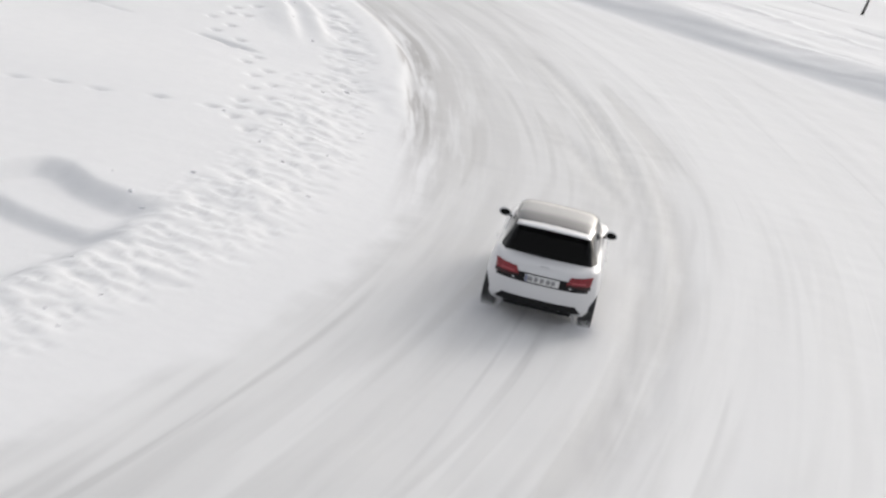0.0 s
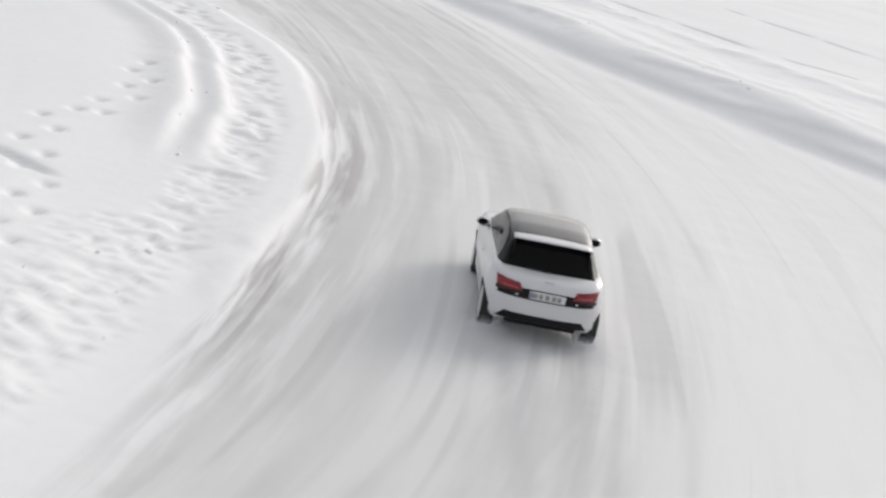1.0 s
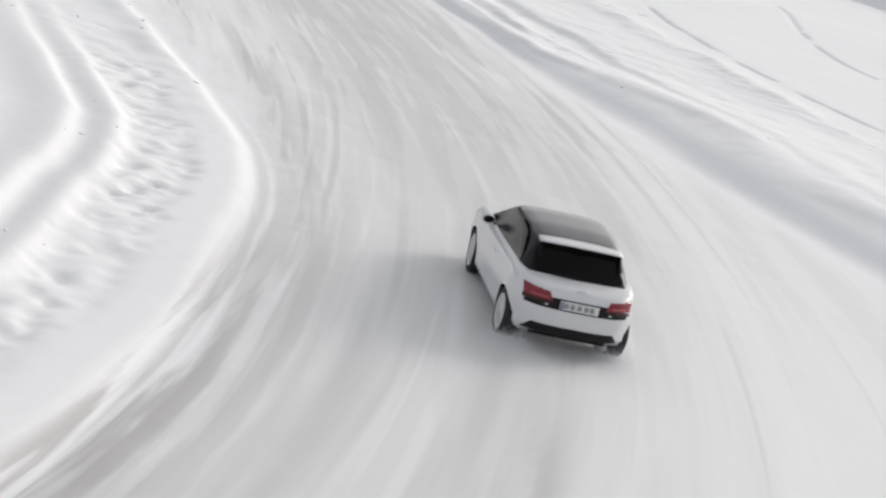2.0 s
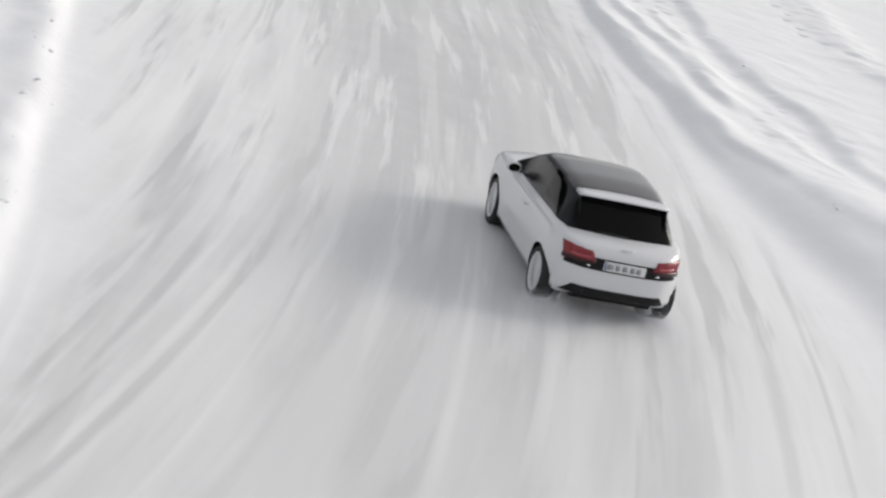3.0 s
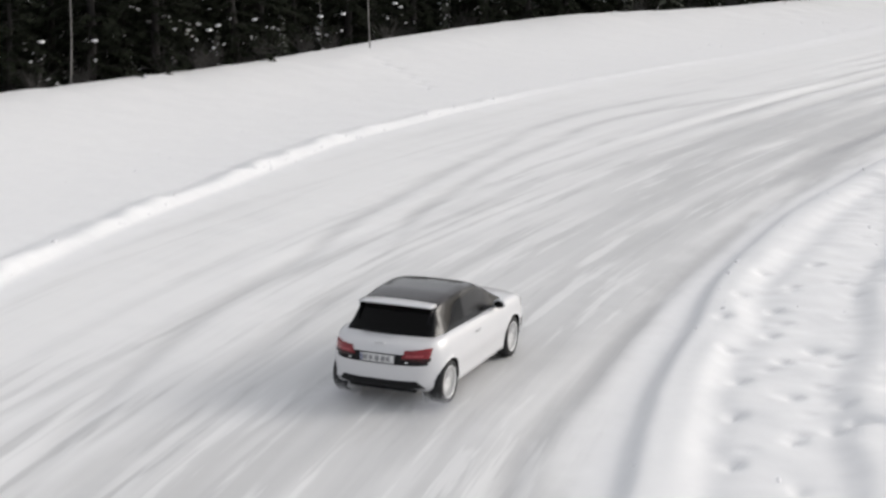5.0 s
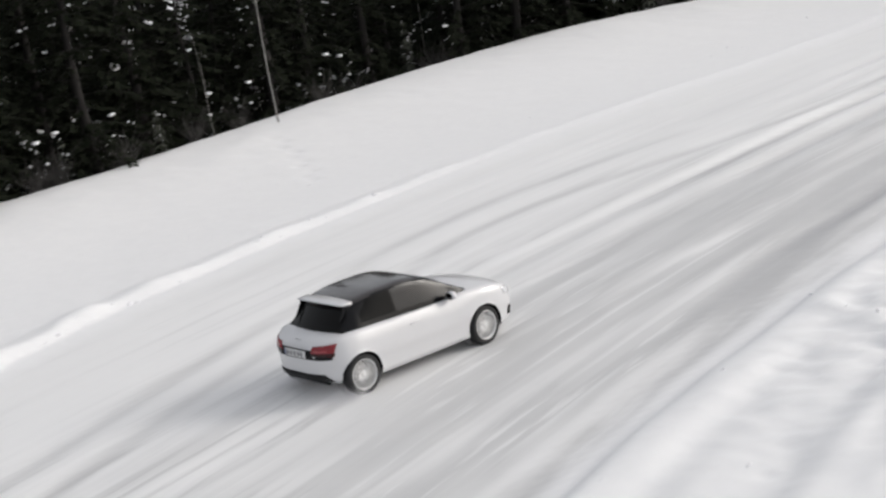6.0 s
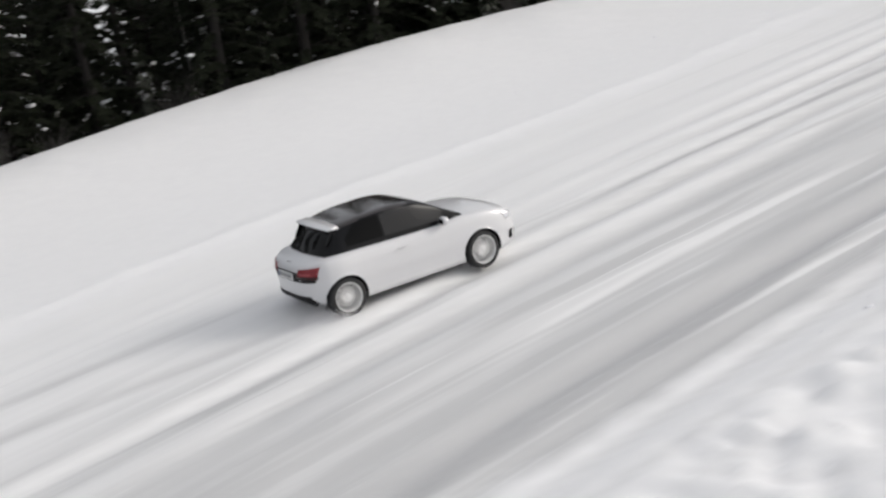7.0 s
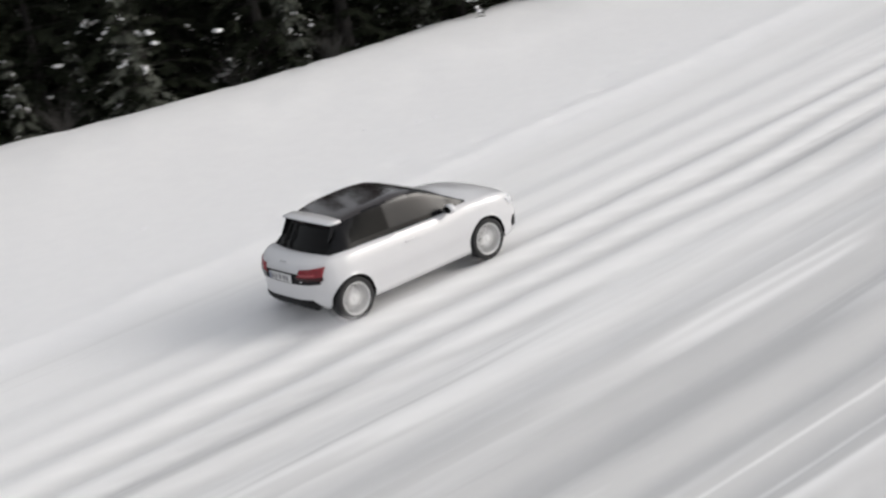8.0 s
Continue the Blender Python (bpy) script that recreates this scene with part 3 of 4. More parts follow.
def slab(bm, size, m=None, bevel=0.0):
    """A box with softened edges."""
    made = bmesh.ops.create_cube(bm, size=1.0)["verts"]
    bmesh.ops.scale(bm, vec=size, verts=made)
    if bevel:
        edges = list({e for v in made for e in v.link_edges})
        made = list({v for f in bmesh.ops.bevel(bm, geom=edges, offset=bevel, segments=2, affect="EDGES", profile=0.5)["faces"] for v in f.verts} | {v for v in made if v.is_valid})
    if m is not None:
        bmesh.ops.transform(bm, matrix=m, verts=made)
    return made


def curve_at(x, *pairs):
    """A smooth curve through (x, value) pairs."""
    px, pv = [p[0] for p in pairs], [p[1] for p in pairs]
    x = min(max(x, px[0]), px[-1])
    i = max(0, min(len(px) - 2, sum(1 for p in px if p <= x) - 1))

    def slope(k):
        if k == 0 or k == len(px) - 1:
            a, b = (0, 1) if k == 0 else (len(px) - 2, len(px) - 1)
            return (pv[b] - pv[a]) / (px[b] - px[a])
        a, b = (pv[k] - pv[k - 1]) / (px[k] - px[k - 1]), (pv[k + 1] - pv[k]) / (px[k + 1] - px[k])
        return 0.0 if a * b <= 0 else 2 * a * b / (a + b)
    h = px[i + 1] - px[i]
    t = (x - px[i]) / h
    return ((2 * t ** 3 - 3 * t ** 2 + 1) * pv[i] + (t ** 3 - 2 * t ** 2 + t) * h * slope(i)
            + (3 * t ** 2 - 2 * t ** 3) * pv[i + 1] + (t ** 3 - t ** 2) * h * slope(i + 1))


# ---- the car: x forward, y to its left, z up, on the ground under its middle ----
REAR_AXLE, FRONT_AXLE, WHEEL_R, ARCH_R, WHEEL_Y = -1.29, 1.20, 0.31, 0.352, 0.745


def tail(x):
    """The tail is drawn on a longer measure than it is built to."""
    return -1.5 + (x + 1.5) / 0.76 if x < -1.5 else x


def half_width(x):
    return curve_at(tail(x), (-1.985, 0.33), (-1.955, 0.475), (-1.90, 0.58), (-1.80, 0.685), (-1.68, 0.768), (-1.5, 0.84), (-1.29, 0.875), (-0.9, 0.866), (0.2, 0.862), (1.2, 0.87),
                    (1.5, 0.855), (1.74, 0.80), (1.89, 0.72), (1.975, 0.57))


def deck(x):
    return curve_at(tail(x), (-1.985, 0.80), (-1.945, 0.872), (-1.87, 0.918), (-1.74, 0.955), (-1.56, 0.988), (-1.2, 1.012), (-0.5, 0.985), (0.5, 0.955), (0.92, 0.985),
                    (1.2, 0.995), (1.5, 0.968), (1.74, 0.905), (1.89, 0.81), (1.975, 0.66))


def belly(x):
    return curve_at(tail(x), (-1.985, 0.37), (-1.9, 0.315), (-1.7, 0.255), (-1.3, 0.175), (1.3, 0.16), (1.75, 0.20), (1.9, 0.25), (1.975, 0.34))


def body_section(x):
    w, d, b = half_width(x), deck(x), belly(x)
    drop = curve_at(tail(x), (-1.985, 0.03), (-1.5, 0.022), (-1.0, 0.03), (0.8, 0.03), (1.2, 0.055), (1.8, 0.06))
    g = d - b
    pts = [(0, b), (0.45 * w, b), (0.80 * w, b + 0.005), (0.945 * w, b + 0.05), (0.968 * w, b + 0.18 * g), (0.975 * w, b + 0.30 * g), (w, b + 0.46 * g), (0.997 * w, b + 0.55 * g), (0.982 * w, b + 0.68 * g),
           (0.972 * w, b + 0.755 * g), (0.945 * w, b + 0.86 * g), (0.90 * w, d - drop - 0.012), (0.84 * w, d - drop), (0.55 * w, d - drop * 0.35), (0.25 * w, d - drop * 0.07), (0, d)]
    return smooth_curve(pts, 0.05)


def even(points, count):
    run = np.concatenate([[0], np.cumsum(np.linalg.norm(np.diff(points, axis=0), axis=1))])
    t = np.linspace(0, run[-1], count)
    return np.stack([np.interp(t, run, points[:, 0]), np.interp(t, run, points[:, 1])], 1)


def body_grid():
    """The closed body skin with open wheel arches, as one bmesh."""
    bm = bmesh.new()
    xs = list(np.arange(-1.845, 1.95, 0.033))
    xs = [-1.8686, -1.859] + xs + [1.975]
    count = 46
    rows = []
    for x in xs:
        half = even(body_section(x), count)
        ring = [(y, z) for y, z in half] + [(-y, z) for y, z in half[-2:0:-1]]
        rows.append([bm.verts.new((x, y, z)) for y, z in ring])
    n = len(rows[0])
    for a, b in zip(rows, rows[1:]):
        for k in range(n):
            bm.faces.new((a[k], a[(k + 1) % n], b[(k + 1) % n], b[k]))
    for ring, out in ((rows[0], -0.012), (rows[-1], 0.012)):
        # rounded end caps
        x0 = ring[0].co.x
        cz = sum(v.co.z for v in ring) / n
        inner = ring
        for s, o in ((0.8, 0.7), (0.45, 0.95), (0.12, 1.0)):
            nxt = [bm.verts.new((x0 + out * o, v.co.y * s, cz + (v.co.z - cz) * s)) for v in ring]
            for k in range(n):
                bm.faces.new((inner[k], inner[(k + 1) % n], nxt[(k + 1) % n], nxt[k]))
            inner = nxt
        bm.faces.new(inner)
    doomed = []
    for axle in (REAR_AXLE, FRONT_AXLE):
        hit = set()
        for v in bm.verts:
            dx, dz = v.co.x - axle, v.co.z - WHEEL_R
            if abs(v.co.y) > 0.56 and math.hypot(dx, dz) < ARCH_R:
                hit.add(v)
        doomed += [f for f in bm.faces if all(v in hit for v in f.verts)]
        for v in hit:
            dx, dz = v.co.x - axle, v.co.z - WHEEL_R
            r = math.hypot(dx, dz) or 1e-6
            v.co.x, v.co.z = axle + dx / r * ARCH_R, WHEEL_R + dz / r * ARCH_R
    bmesh.ops.delete(bm, geom=list(set(doomed)), context="FACES")
    bmesh.ops.recalc_face_normals(bm, faces=bm.faces)
    return bm


def split(bm, sort):
    """Sorts faces into new bmeshes by the key that sort(centre, normal) gives."""
    made = {}
    for f in bm.faces:
        key = sort(f.calc_center_median(), f.normal)
        b, seen = made.setdefault(key, (bmesh.new(), {}))
        vs = []
        for v in f.verts:
            if v.index not in seen:
                seen[v.index] = b.verts.new(v.co)
            vs.append(seen[v.index])
        b.faces.new(vs)
    return {k: b for k, (b, _) in made.items()}


def body_panel(c, n):
    side = "left" if c.y > 0 else "right"
    if -0.44 < c.x < 0.74 and abs(c.y) > 0.7 and 0.30 < c.z < 0.985 and abs(n.z) < 0.9:
        return ("door", side)
    if 0.95 < c.x < 1.80 and n.z > 0.6 and abs(c.y) < 0.70:
        return ("bonnet", "")
    if c.x > 1.62 and c.z < 0.66:
        return ("front_bumper", "")
    if c.x < -1.58 and c.z < 0.70:
        return ("rear_bumper", "")
    if c.x < -1.52 and abs(c.y) < 0.70:
        return ("tailgate", "")
    if c.z < 0.275 and abs(c.y) > 0.6 and -0.95 < c.x < 0.86:
        return ("sill", side)
    return ("body_shell", "")


def roof_line(x):
    return curve_at(x, (-1.61, 0.925), (-1.535, 1.0), (-1.47, 1.072), (-1.375, 1.19), (-1.27, 1.31), (-1.19, 1.358), (-1.0, 1.40), (-0.6, 1.438), (-0.2, 1.442), (0.1, 1.418), (0.4, 1.325),
                    (0.7, 1.16), (1.0, 0.975))


def cabin_grid():
    bm = bmesh.new()
    rows = []
    for x in np.arange(-1.61, 1.005, 0.0325):
        zr = roof_line(x)
        yr = curve_at(x, (-1.61, 0.66), (-1.25, 0.545), (-0.8, 0.578), (-0.2, 0.588), (0.4, 0.58), (1.0, 0.67))
        yb, zb = 0.84 * half_width(x) + 0.012, deck(x) - 0.06
        zr = max(zr, zb + 0.02)
        yr = min(yr, yb - 0.02)
        h = zr - zb
        crown = min(0.042, 0.25 * h)
        pts = [(yb, zb), (yb - 0.02 * h, zb + 0.1 * h), (yb + (yr - yb) * 0.42, zb + 0.5 * h), (yr + 0.035, zr - 0.16 * h), (yr - 0.005, zr - 0.055 * h - crown * 0.4),
               (yr - 0.075, zr - crown * 0.45), (0.5 * yr, zr - crown * 0.1), (0, zr)]
        half = even(smooth_curve(pts, 0.03), 32)
        ring = [(y, z) for y, z in half] + [(-y, z) for y, z in half[-2::-1]]
        bow = 0.075 * min(1.0, max(0.0, (-1.0 - x) / 0.35))       # the rear glass is rounded in plan
        rows.append([bm.verts.new((x + bow * (y / 0.62) ** 2, y, z)) for y, z in ring])
    for a, b in zip(rows, rows[1:]):
        for k in range(len(a) - 1):
            bm.faces.new((a[k], a[k + 1], b[k + 1], b[k]))
    bmesh.ops.recalc_face_normals(bm, faces=bm.faces)
    return bm


def cabin_panel(c, n):
    zr, zb = roof_line(c.x), deck(c.x)
    side = "left" if c.y > 0 else "right"
    lean = (c.z - zb) / max(0.05, zr - zb)
    if abs(n.y) > 0.62 and abs(c.y) > 0.5:
        if 0.06 < lean < 0.86:
            if -1.10 < c.x < -0.45 and lean < 0.9 - max(0, -0.85 - c.x) * 2.0:
                return ("quarter_window", side)
            if -0.40 < c.x < 0.66:
                return ("door_window", side)
        return ("pillar", side)
    if c.x < -1.20:
        return ("rear_window", "") if abs(c.y) < 0.60 and c.z < 1.36 else ("pillar", side)
    if c.x > 0.16:
        return ("windscreen", "") if abs(c.y) < 0.60 else ("pillar", side)
    return ("roof", "")


def press_on(tree, corners, toward, mat, name, parent, proud=0.007, steps=(10, 6), label=""):
    """A shaped plate that follows the skin: its corners in (y, z), pressed on along x."""
    bm = bmesh.new()
    nu, nv = steps
    grid = []
    for j in range(nv + 1):
        row = []
        for i in range(nu + 1):
            u, v = i / nu, j / nv
            c = [corners[0][k] * (1 - u) * (1 - v) + corners[1][k] * u * (1 - v) + corners[2][k] * u * v + corners[3][k] * (1 - u) * v for k in (0, 1)]
            hit, normal, _, _ = tree.ray_cast(Vector((-3 * toward, c[0], c[1])), Vector((toward, 0, 0)))
            if hit is None:
                hit, normal = Vector((-1.95 * toward, c[0], c[1])), Vector((-toward, 0, 0))
            if normal.x * toward > 0:
                normal = -normal
            row.append(bm.verts.new(hit + normal * proud))
        grid.append(row)
    for j in range(nv):
        for i in range(nu):
            bm.faces.new((grid[j][i], grid[j][i + 1], grid[j + 1][i + 1], grid[j + 1][i]))
    bmesh.ops.recalc_face_normals(bm, faces=bm.faces)
    back = bmesh.ops.extrude_face_region(bm, geom=list(bm.faces))
    for v in (g for g in back["geom"] if isinstance(g, bmesh.types.BMVert)):
        v.co.x += 0.02 * toward
    return part(name, bm, mat, parent, label)


def build_wheel(parent):
    wheel = new("wheel")
    wheel.parent = parent
    bm = bmesh.new()
    lathe(bm, [(0.222, -0.098), (0.262, -0.107), (0.292, -0.104), (0.307, -0.088), (0.310, -0.05), (0.310, 0.05), (0.307, 0.088), (0.292, 0.104), (0.262, 0.107), (0.235, 0.100),
               (0.222, 0.092), (0.222, -0.098)], 56)
    tyre = part("tyre", bm, RUBBER, wheel)
    bm = bmesh.new()
    lathe(bm, [(0.236, 0.096), (0.232, 0.103), (0.222, 0.100), (0.214, 0.082), (0.206, 0.02), (0.205, -0.09), (0.224, -0.096), (0.226, 0.0), (0.236, 0.096)], 48)
    lathe(bm, [(0.0, 0.078), (0.030, 0.078), (0.050, 0.07), (0.062, 0.055), (0.062, 0.02), (0.0, 0.02)], 24)
    for k in range(18):
        slab(bm, (0.165, 0.022, 0.021), Matrix.Rotation(2 * math.pi * k / 18, 4, "Y") @ pose(0.135, 0.066, 0, 0, 0, 4) @ pose(0, 0, 0, 14), 0.004)
    rim = part("rim", bm, WHEEL_WHITE, wheel, "white many-spoked alloy rim")
    bm = bmesh.new()
    lathe(bm, [(0.0, 0.012), (0.15, 0.012), (0.152, 0.0), (0.15, -0.012), (0.0, -0.012)], 32)
    part("brake_disc", bm, BRAKE, wheel)
    return wheel


def build_car():
    car = tagged(new("car"), "small white hatchback with black roof and white wheels, drifting on snow", "car")
    from_skin = body_grid()
    from_skin.verts.index_update()
    tree = mathutils_bvh.FromBMesh(from_skin)
    from_skin.verts.index_update()
    names = {"body_shell": "white painted body shell"}
    for (name, side), bm in sorted(split(from_skin, body_panel).items()):
        ob = part(name, bm, WHITE_PAINT, car, names.get(name, ""))
        if name == "door":
            s = 1 if side == "left" else -1
            handle = bmesh.new()
            slab(handle, (0.17, 0.022, 0.026), pose(-0.22, s * 0.868, 0.80), 0.008)
            part("door_handle", handle, WHITE_PAINT, ob)
    from_skin.free()
    cabin = cabin_grid()
    cabin.verts.index_update()
    looks = {"roof": (BLACK_PAINT, "glossy black contrast roof"), "pillar": (GLOSS_PILLAR, ""), "rear_window": (DARK_GLASS, "dark tinted rear window"),
             "windscreen": (DARK_GLASS, ""), "door_window": (SIDE_GLASS, ""), "quarter_window": (DARK_GLASS, "")}
    for (name, side), bm in sorted(split(cabin, cabin_panel).items()):
        part(name, bm, looks[name][0], car, looks[name][1])
    cabin.free()
    # floor pan that closes the body between the arches
    bm = bmesh.new()
    slab(bm, (3.1, 1.1, 0.06), pose(0.1, 0, 0.24), 0.02)
    part("underbody", bm, BLACK_PLASTIC, car)
    # black slab added to stand in for the shade below the rear bumper
    bm = bmesh.new()
    slab(bm, (0.26, 1.04, 0.09), pose(-1.61, 0, 0.295, 0, -14), 0.03)
    part("rear_shade_slab", bm, BLACK_PLASTIC, car)
    for axle in (REAR_AXLE, FRONT_AXLE):
        for s in (1, -1):
            bm = bmesh.new()
            prof = []
            for k in range(25):
                a = radians(-4 + 188 * k / 24)
                prof.append((axle + (ARCH_R + 0.004) * math.cos(a), WHEEL_R + (ARCH_R + 0.004) * math.sin(a)))
            w = half_width(axle) - 0.004
            rows = [[bm.verts.new((x, s * (min(w, half_width(x) * 0.985 - 0.012) if inset == 0 else inset), z)) for x, z in prof] for inset in (0, 0.5)]
            for k in range(24):
                bm.faces.new((rows[0][k], rows[0][k + 1], rows[1][k + 1], rows[1][k]))
            bm.faces.new(rows[1])
            part("wheel_arch", bm, BLACK_PLASTIC, car)
    # roof spoiler on black side fins
    bm = bmesh.new()
    rows = []
    for i in range(17):
        y = -0.565 + 1.13 * i / 16
        q = abs(y / 0.565)
        sweep = 0.05 * q ** 2.2
        zc = 1.372 - 0.018 * q ** 2
        sec = [(-1.10 - sweep * 0.2, zc + 0.016), (-1.22, zc + 0.014), (-1.345 + sweep, zc + 0.006), (-1.362 + sweep, zc - 0.004), (-1.352 + sweep, zc - 0.012), (-1.22, zc - 0.024), (-1.10, zc - 0.03)]
        rows.append([bm.verts.new((x, y, z)) for x, z in sec])
    for a, b in zip(rows, rows[1:]):
        for k in range(7):
            bm.faces.new((a[k], a[(k + 1) % 7], b[(k + 1) % 7], b[k]))
    bm.faces.new(rows[0])
    bm.faces.new(list(reversed(rows[-1])))
    spoiler = part("roof_spoiler", bm, WHITE_PAINT, car, "white roof spoiler")
    bm = bmesh.new()
    slab(bm, (0.012, 0.12, 0.012), pose(-1.366, 0, 1.355), 0.004)
    part("brake_light", bm, DARK_RED_GLASS, spoiler)
    for s in (1, -1):
        bm = bmesh.new()
        outline = [(-1.14, 1.345), (-1.272, 1.342), (-1.268, 1.30), (-1.318, 1.22), (-1.378, 1.13), (-1.34, 1.12), (-1.24, 1.22), (-1.15, 1.30)]
        inner, outer = [[bm.verts.new((x, s * y, z)) for x, z in outline] for y in (0.535, 0.56)]
        bm.faces.new(inner)
        bm.faces.new(list(reversed(outer)))
        for k in range(len(outline)):
            j = (k + 1) % len(outline)
            bm.faces.new((inner[k], inner[j], outer[j], outer[k]))
        part("side_fin", bm, GLOSS_PILLAR, spoiler, "gloss black fin beside the rear window", smooth=False)
    # rear lights, the black band between them, plate, lower grille
    press_on(tree, [(-0.695, 0.655), (0.695, 0.655), (0.67, 0.80), (-0.67, 0.80)], 1, BLACK_PLASTIC, "rear_band", car, 0.006, (36, 6), "black band between the rear lights")
    for s in (1, -1):
        lamp = press_on(tree, [(s * 0.345, 0.735), (s * 0.70, 0.70), (s * 0.725, 0.885), (s * 0.405, 0.855)], 1, RED_GLASS, "rear_light", car, 0.016, (16, 8), "red rear light")
        press_on(tree, [(s * 0.34, 0.735), (s * 0.71, 0.702), (s * 0.715, 0.752), (s * 0.365, 0.762)], 1, DARK_RED_GLASS, "lower_lens", lamp, 0.022, (10, 3))
        press_on(tree, [(s * 0.42, 0.783), (s * 0.63, 0.775), (s * 0.63, 0.80), (s * 0.42, 0.803)], 1, REVERSE_GLASS, "reverse_lens", lamp, 0.020, (10, 2))
        bm = bmesh.new()
        slab(bm, (0.012, 0.045, 0.020), pose(-1.868, s * 0.43, 0.700, 0, 5, s * -14), 0.005)
        part("rear_reflector", bm, CLEAR_LENS, car)
        press_on(tree, [(s * 0.74, 0.33), (s * 0.772, 0.33), (s * 0.772, 0.47), (s * 0.745, 0.47)], -1, BLACK_PLASTIC, "air_blade", car, 0.012, (4, 6))
        bm = bmesh.new()
        lathe(bm, [(0.030, -0.06), (0.036, -0.06), (0.036, 0.06), (0.030, 0.06), (0.030, -0.06)], 20, "X")
        pipe = part("exhaust_pipe", bm, BLACK_PLASTIC, car)
        pipe.matrix_basis = pose(-1.74, s * 0.42, 0.325)
        # front: headlight, fog intake
        press_on(tree, [(s * 0.47, 0.615), (s * 0.79, 0.675), (s * 0.785, 0.80), (s * 0.54, 0.735)], -1, CLEAR_LENS, "headlight", car, 0.010, (12, 5), "clear headlight")
        press_on(tree, [(s * 0.42, 0.29), (s * 0.66, 0.33), (s * 0.68, 0.47), (s * 0.45, 0.43)], -1, BLACK_PLASTIC, "air_intake", car, 0.006, (8, 6))
    press_on(tree, [(-0.655, 0.315), (0.655, 0.315), (0.55, 0.43), (-0.55, 0.43)], 1, BLACK_PLASTIC, "rear_diffuser", car, 0.010, (36, 8), "black lower bumper insert")
    press_on(tree, [(-0.26, 0.34), (0.26, 0.34), (0.33, 0.60), (-0.33, 0.60)], -1, BLACK_PLASTIC, "grille", car, 0.008, (16, 10), "black front grille")
    bm = bmesh.new()
    slab(bm, (0.012, 0.52, 0.112), pose(-1.900, 0, 0.735, 0, 5), 0.004)
    plate = part("number_plate", bm, PLATE, car, "white number plate")
    for y, w in ((0.18, 0.075), (0.09, 0.055), (0.0, 0.06), (-0.095, 0.06), (-0.17, 0.055)):
        bm = bmesh.new()
        slab(bm, (0.004, w, 0.066), pose(-1.900, 0, 0.735, 0, 5) @ pose(-0.0085, y, 0))
        part("plate_bar", bm, PLATE_INK, plate)
    bm = bmesh.new()
    slab(bm, (0.004, 0.035, 0.10), pose(-1.900, 0, 0.735, 0, 5) @ pose(-0.0085, 0.238, 0))
    part("plate_strip", bm, PLATE_BLUE, plate)
    bm = bmesh.new()
    slab(bm, (0.012, 0.14, 0.022), pose(-1.80, 0, 0.925, 0, -50), 0.005)
    part("badge", bm, CHROME, car)
    bm = bmesh.new()
    slab(bm, (0.02, 0.40, 0.018), pose(-1.560, 0.14, 1.015, 4, -42), 0.006)
    part("rear_wiper", bm, BLACK_PLASTIC, car)
    # roof edge trims and door mirrors
    for s in (1, -1):
        bm = bmesh.new()
        bmesh.ops.create_uvsphere(bm, u_segments=20, v_segments=12, radius=1.0)
        for v in bm.verts:
            v.co = Vector((max(-0.045, v.co.x * 0.085), v.co.y * 0.105 + s * 0.01, v.co.z * 0.072 - abs(v.co.y - s * 0.4) * 0.01))
        mirror = part("door_mirror", bm, WHITE_PAINT, car, "white door mirror")
        mirror.matrix_basis = pose(0.56, s * 0.865, 1.0)
        bm = bmesh.new()
        bmesh.ops.create_uvsphere(bm, u_segments=20, v_segments=10, radius=1.0)
        for v in bm.verts:
            v.co = Vector((-0.046 + v.co.x * 0.006, s * 0.012 + v.co.y * 0.080, v.co.z * 0.052 - 0.003))
        part("mirror_glass", bm, DARK_GLASS, mirror)
        bm = bmesh.new()
        slab(bm, (0.05, 0.09, 0.026), pose(0.015, -s * 0.075, -0.055, s * 10), 0.010)
        part("mirror_arm", bm, BLACK_PLASTIC, mirror)
    wheels = []
    for x in (REAR_AXLE, FRONT_AXLE):
        for s in (1, -1):
            wheels.append((build_wheel(car), x, s * WHEEL_Y, x > 0))
    return car, wheels


car, car_wheels = build_car()


# ---- the forest beyond the crest ----
def blob(bm, centre, size, squash=0.5):
    """An uneven lump."""
    made = bmesh.ops.create_icosphere(bm, subdivisions=1, radius=1.0)["verts"]
    for v in made:
        v.co = v.co * random.uniform(0.75, 1.2)
        v.co = Vector(centre) + Vector((v.co.x * size, v.co.y * size, v.co.z * size * squash))


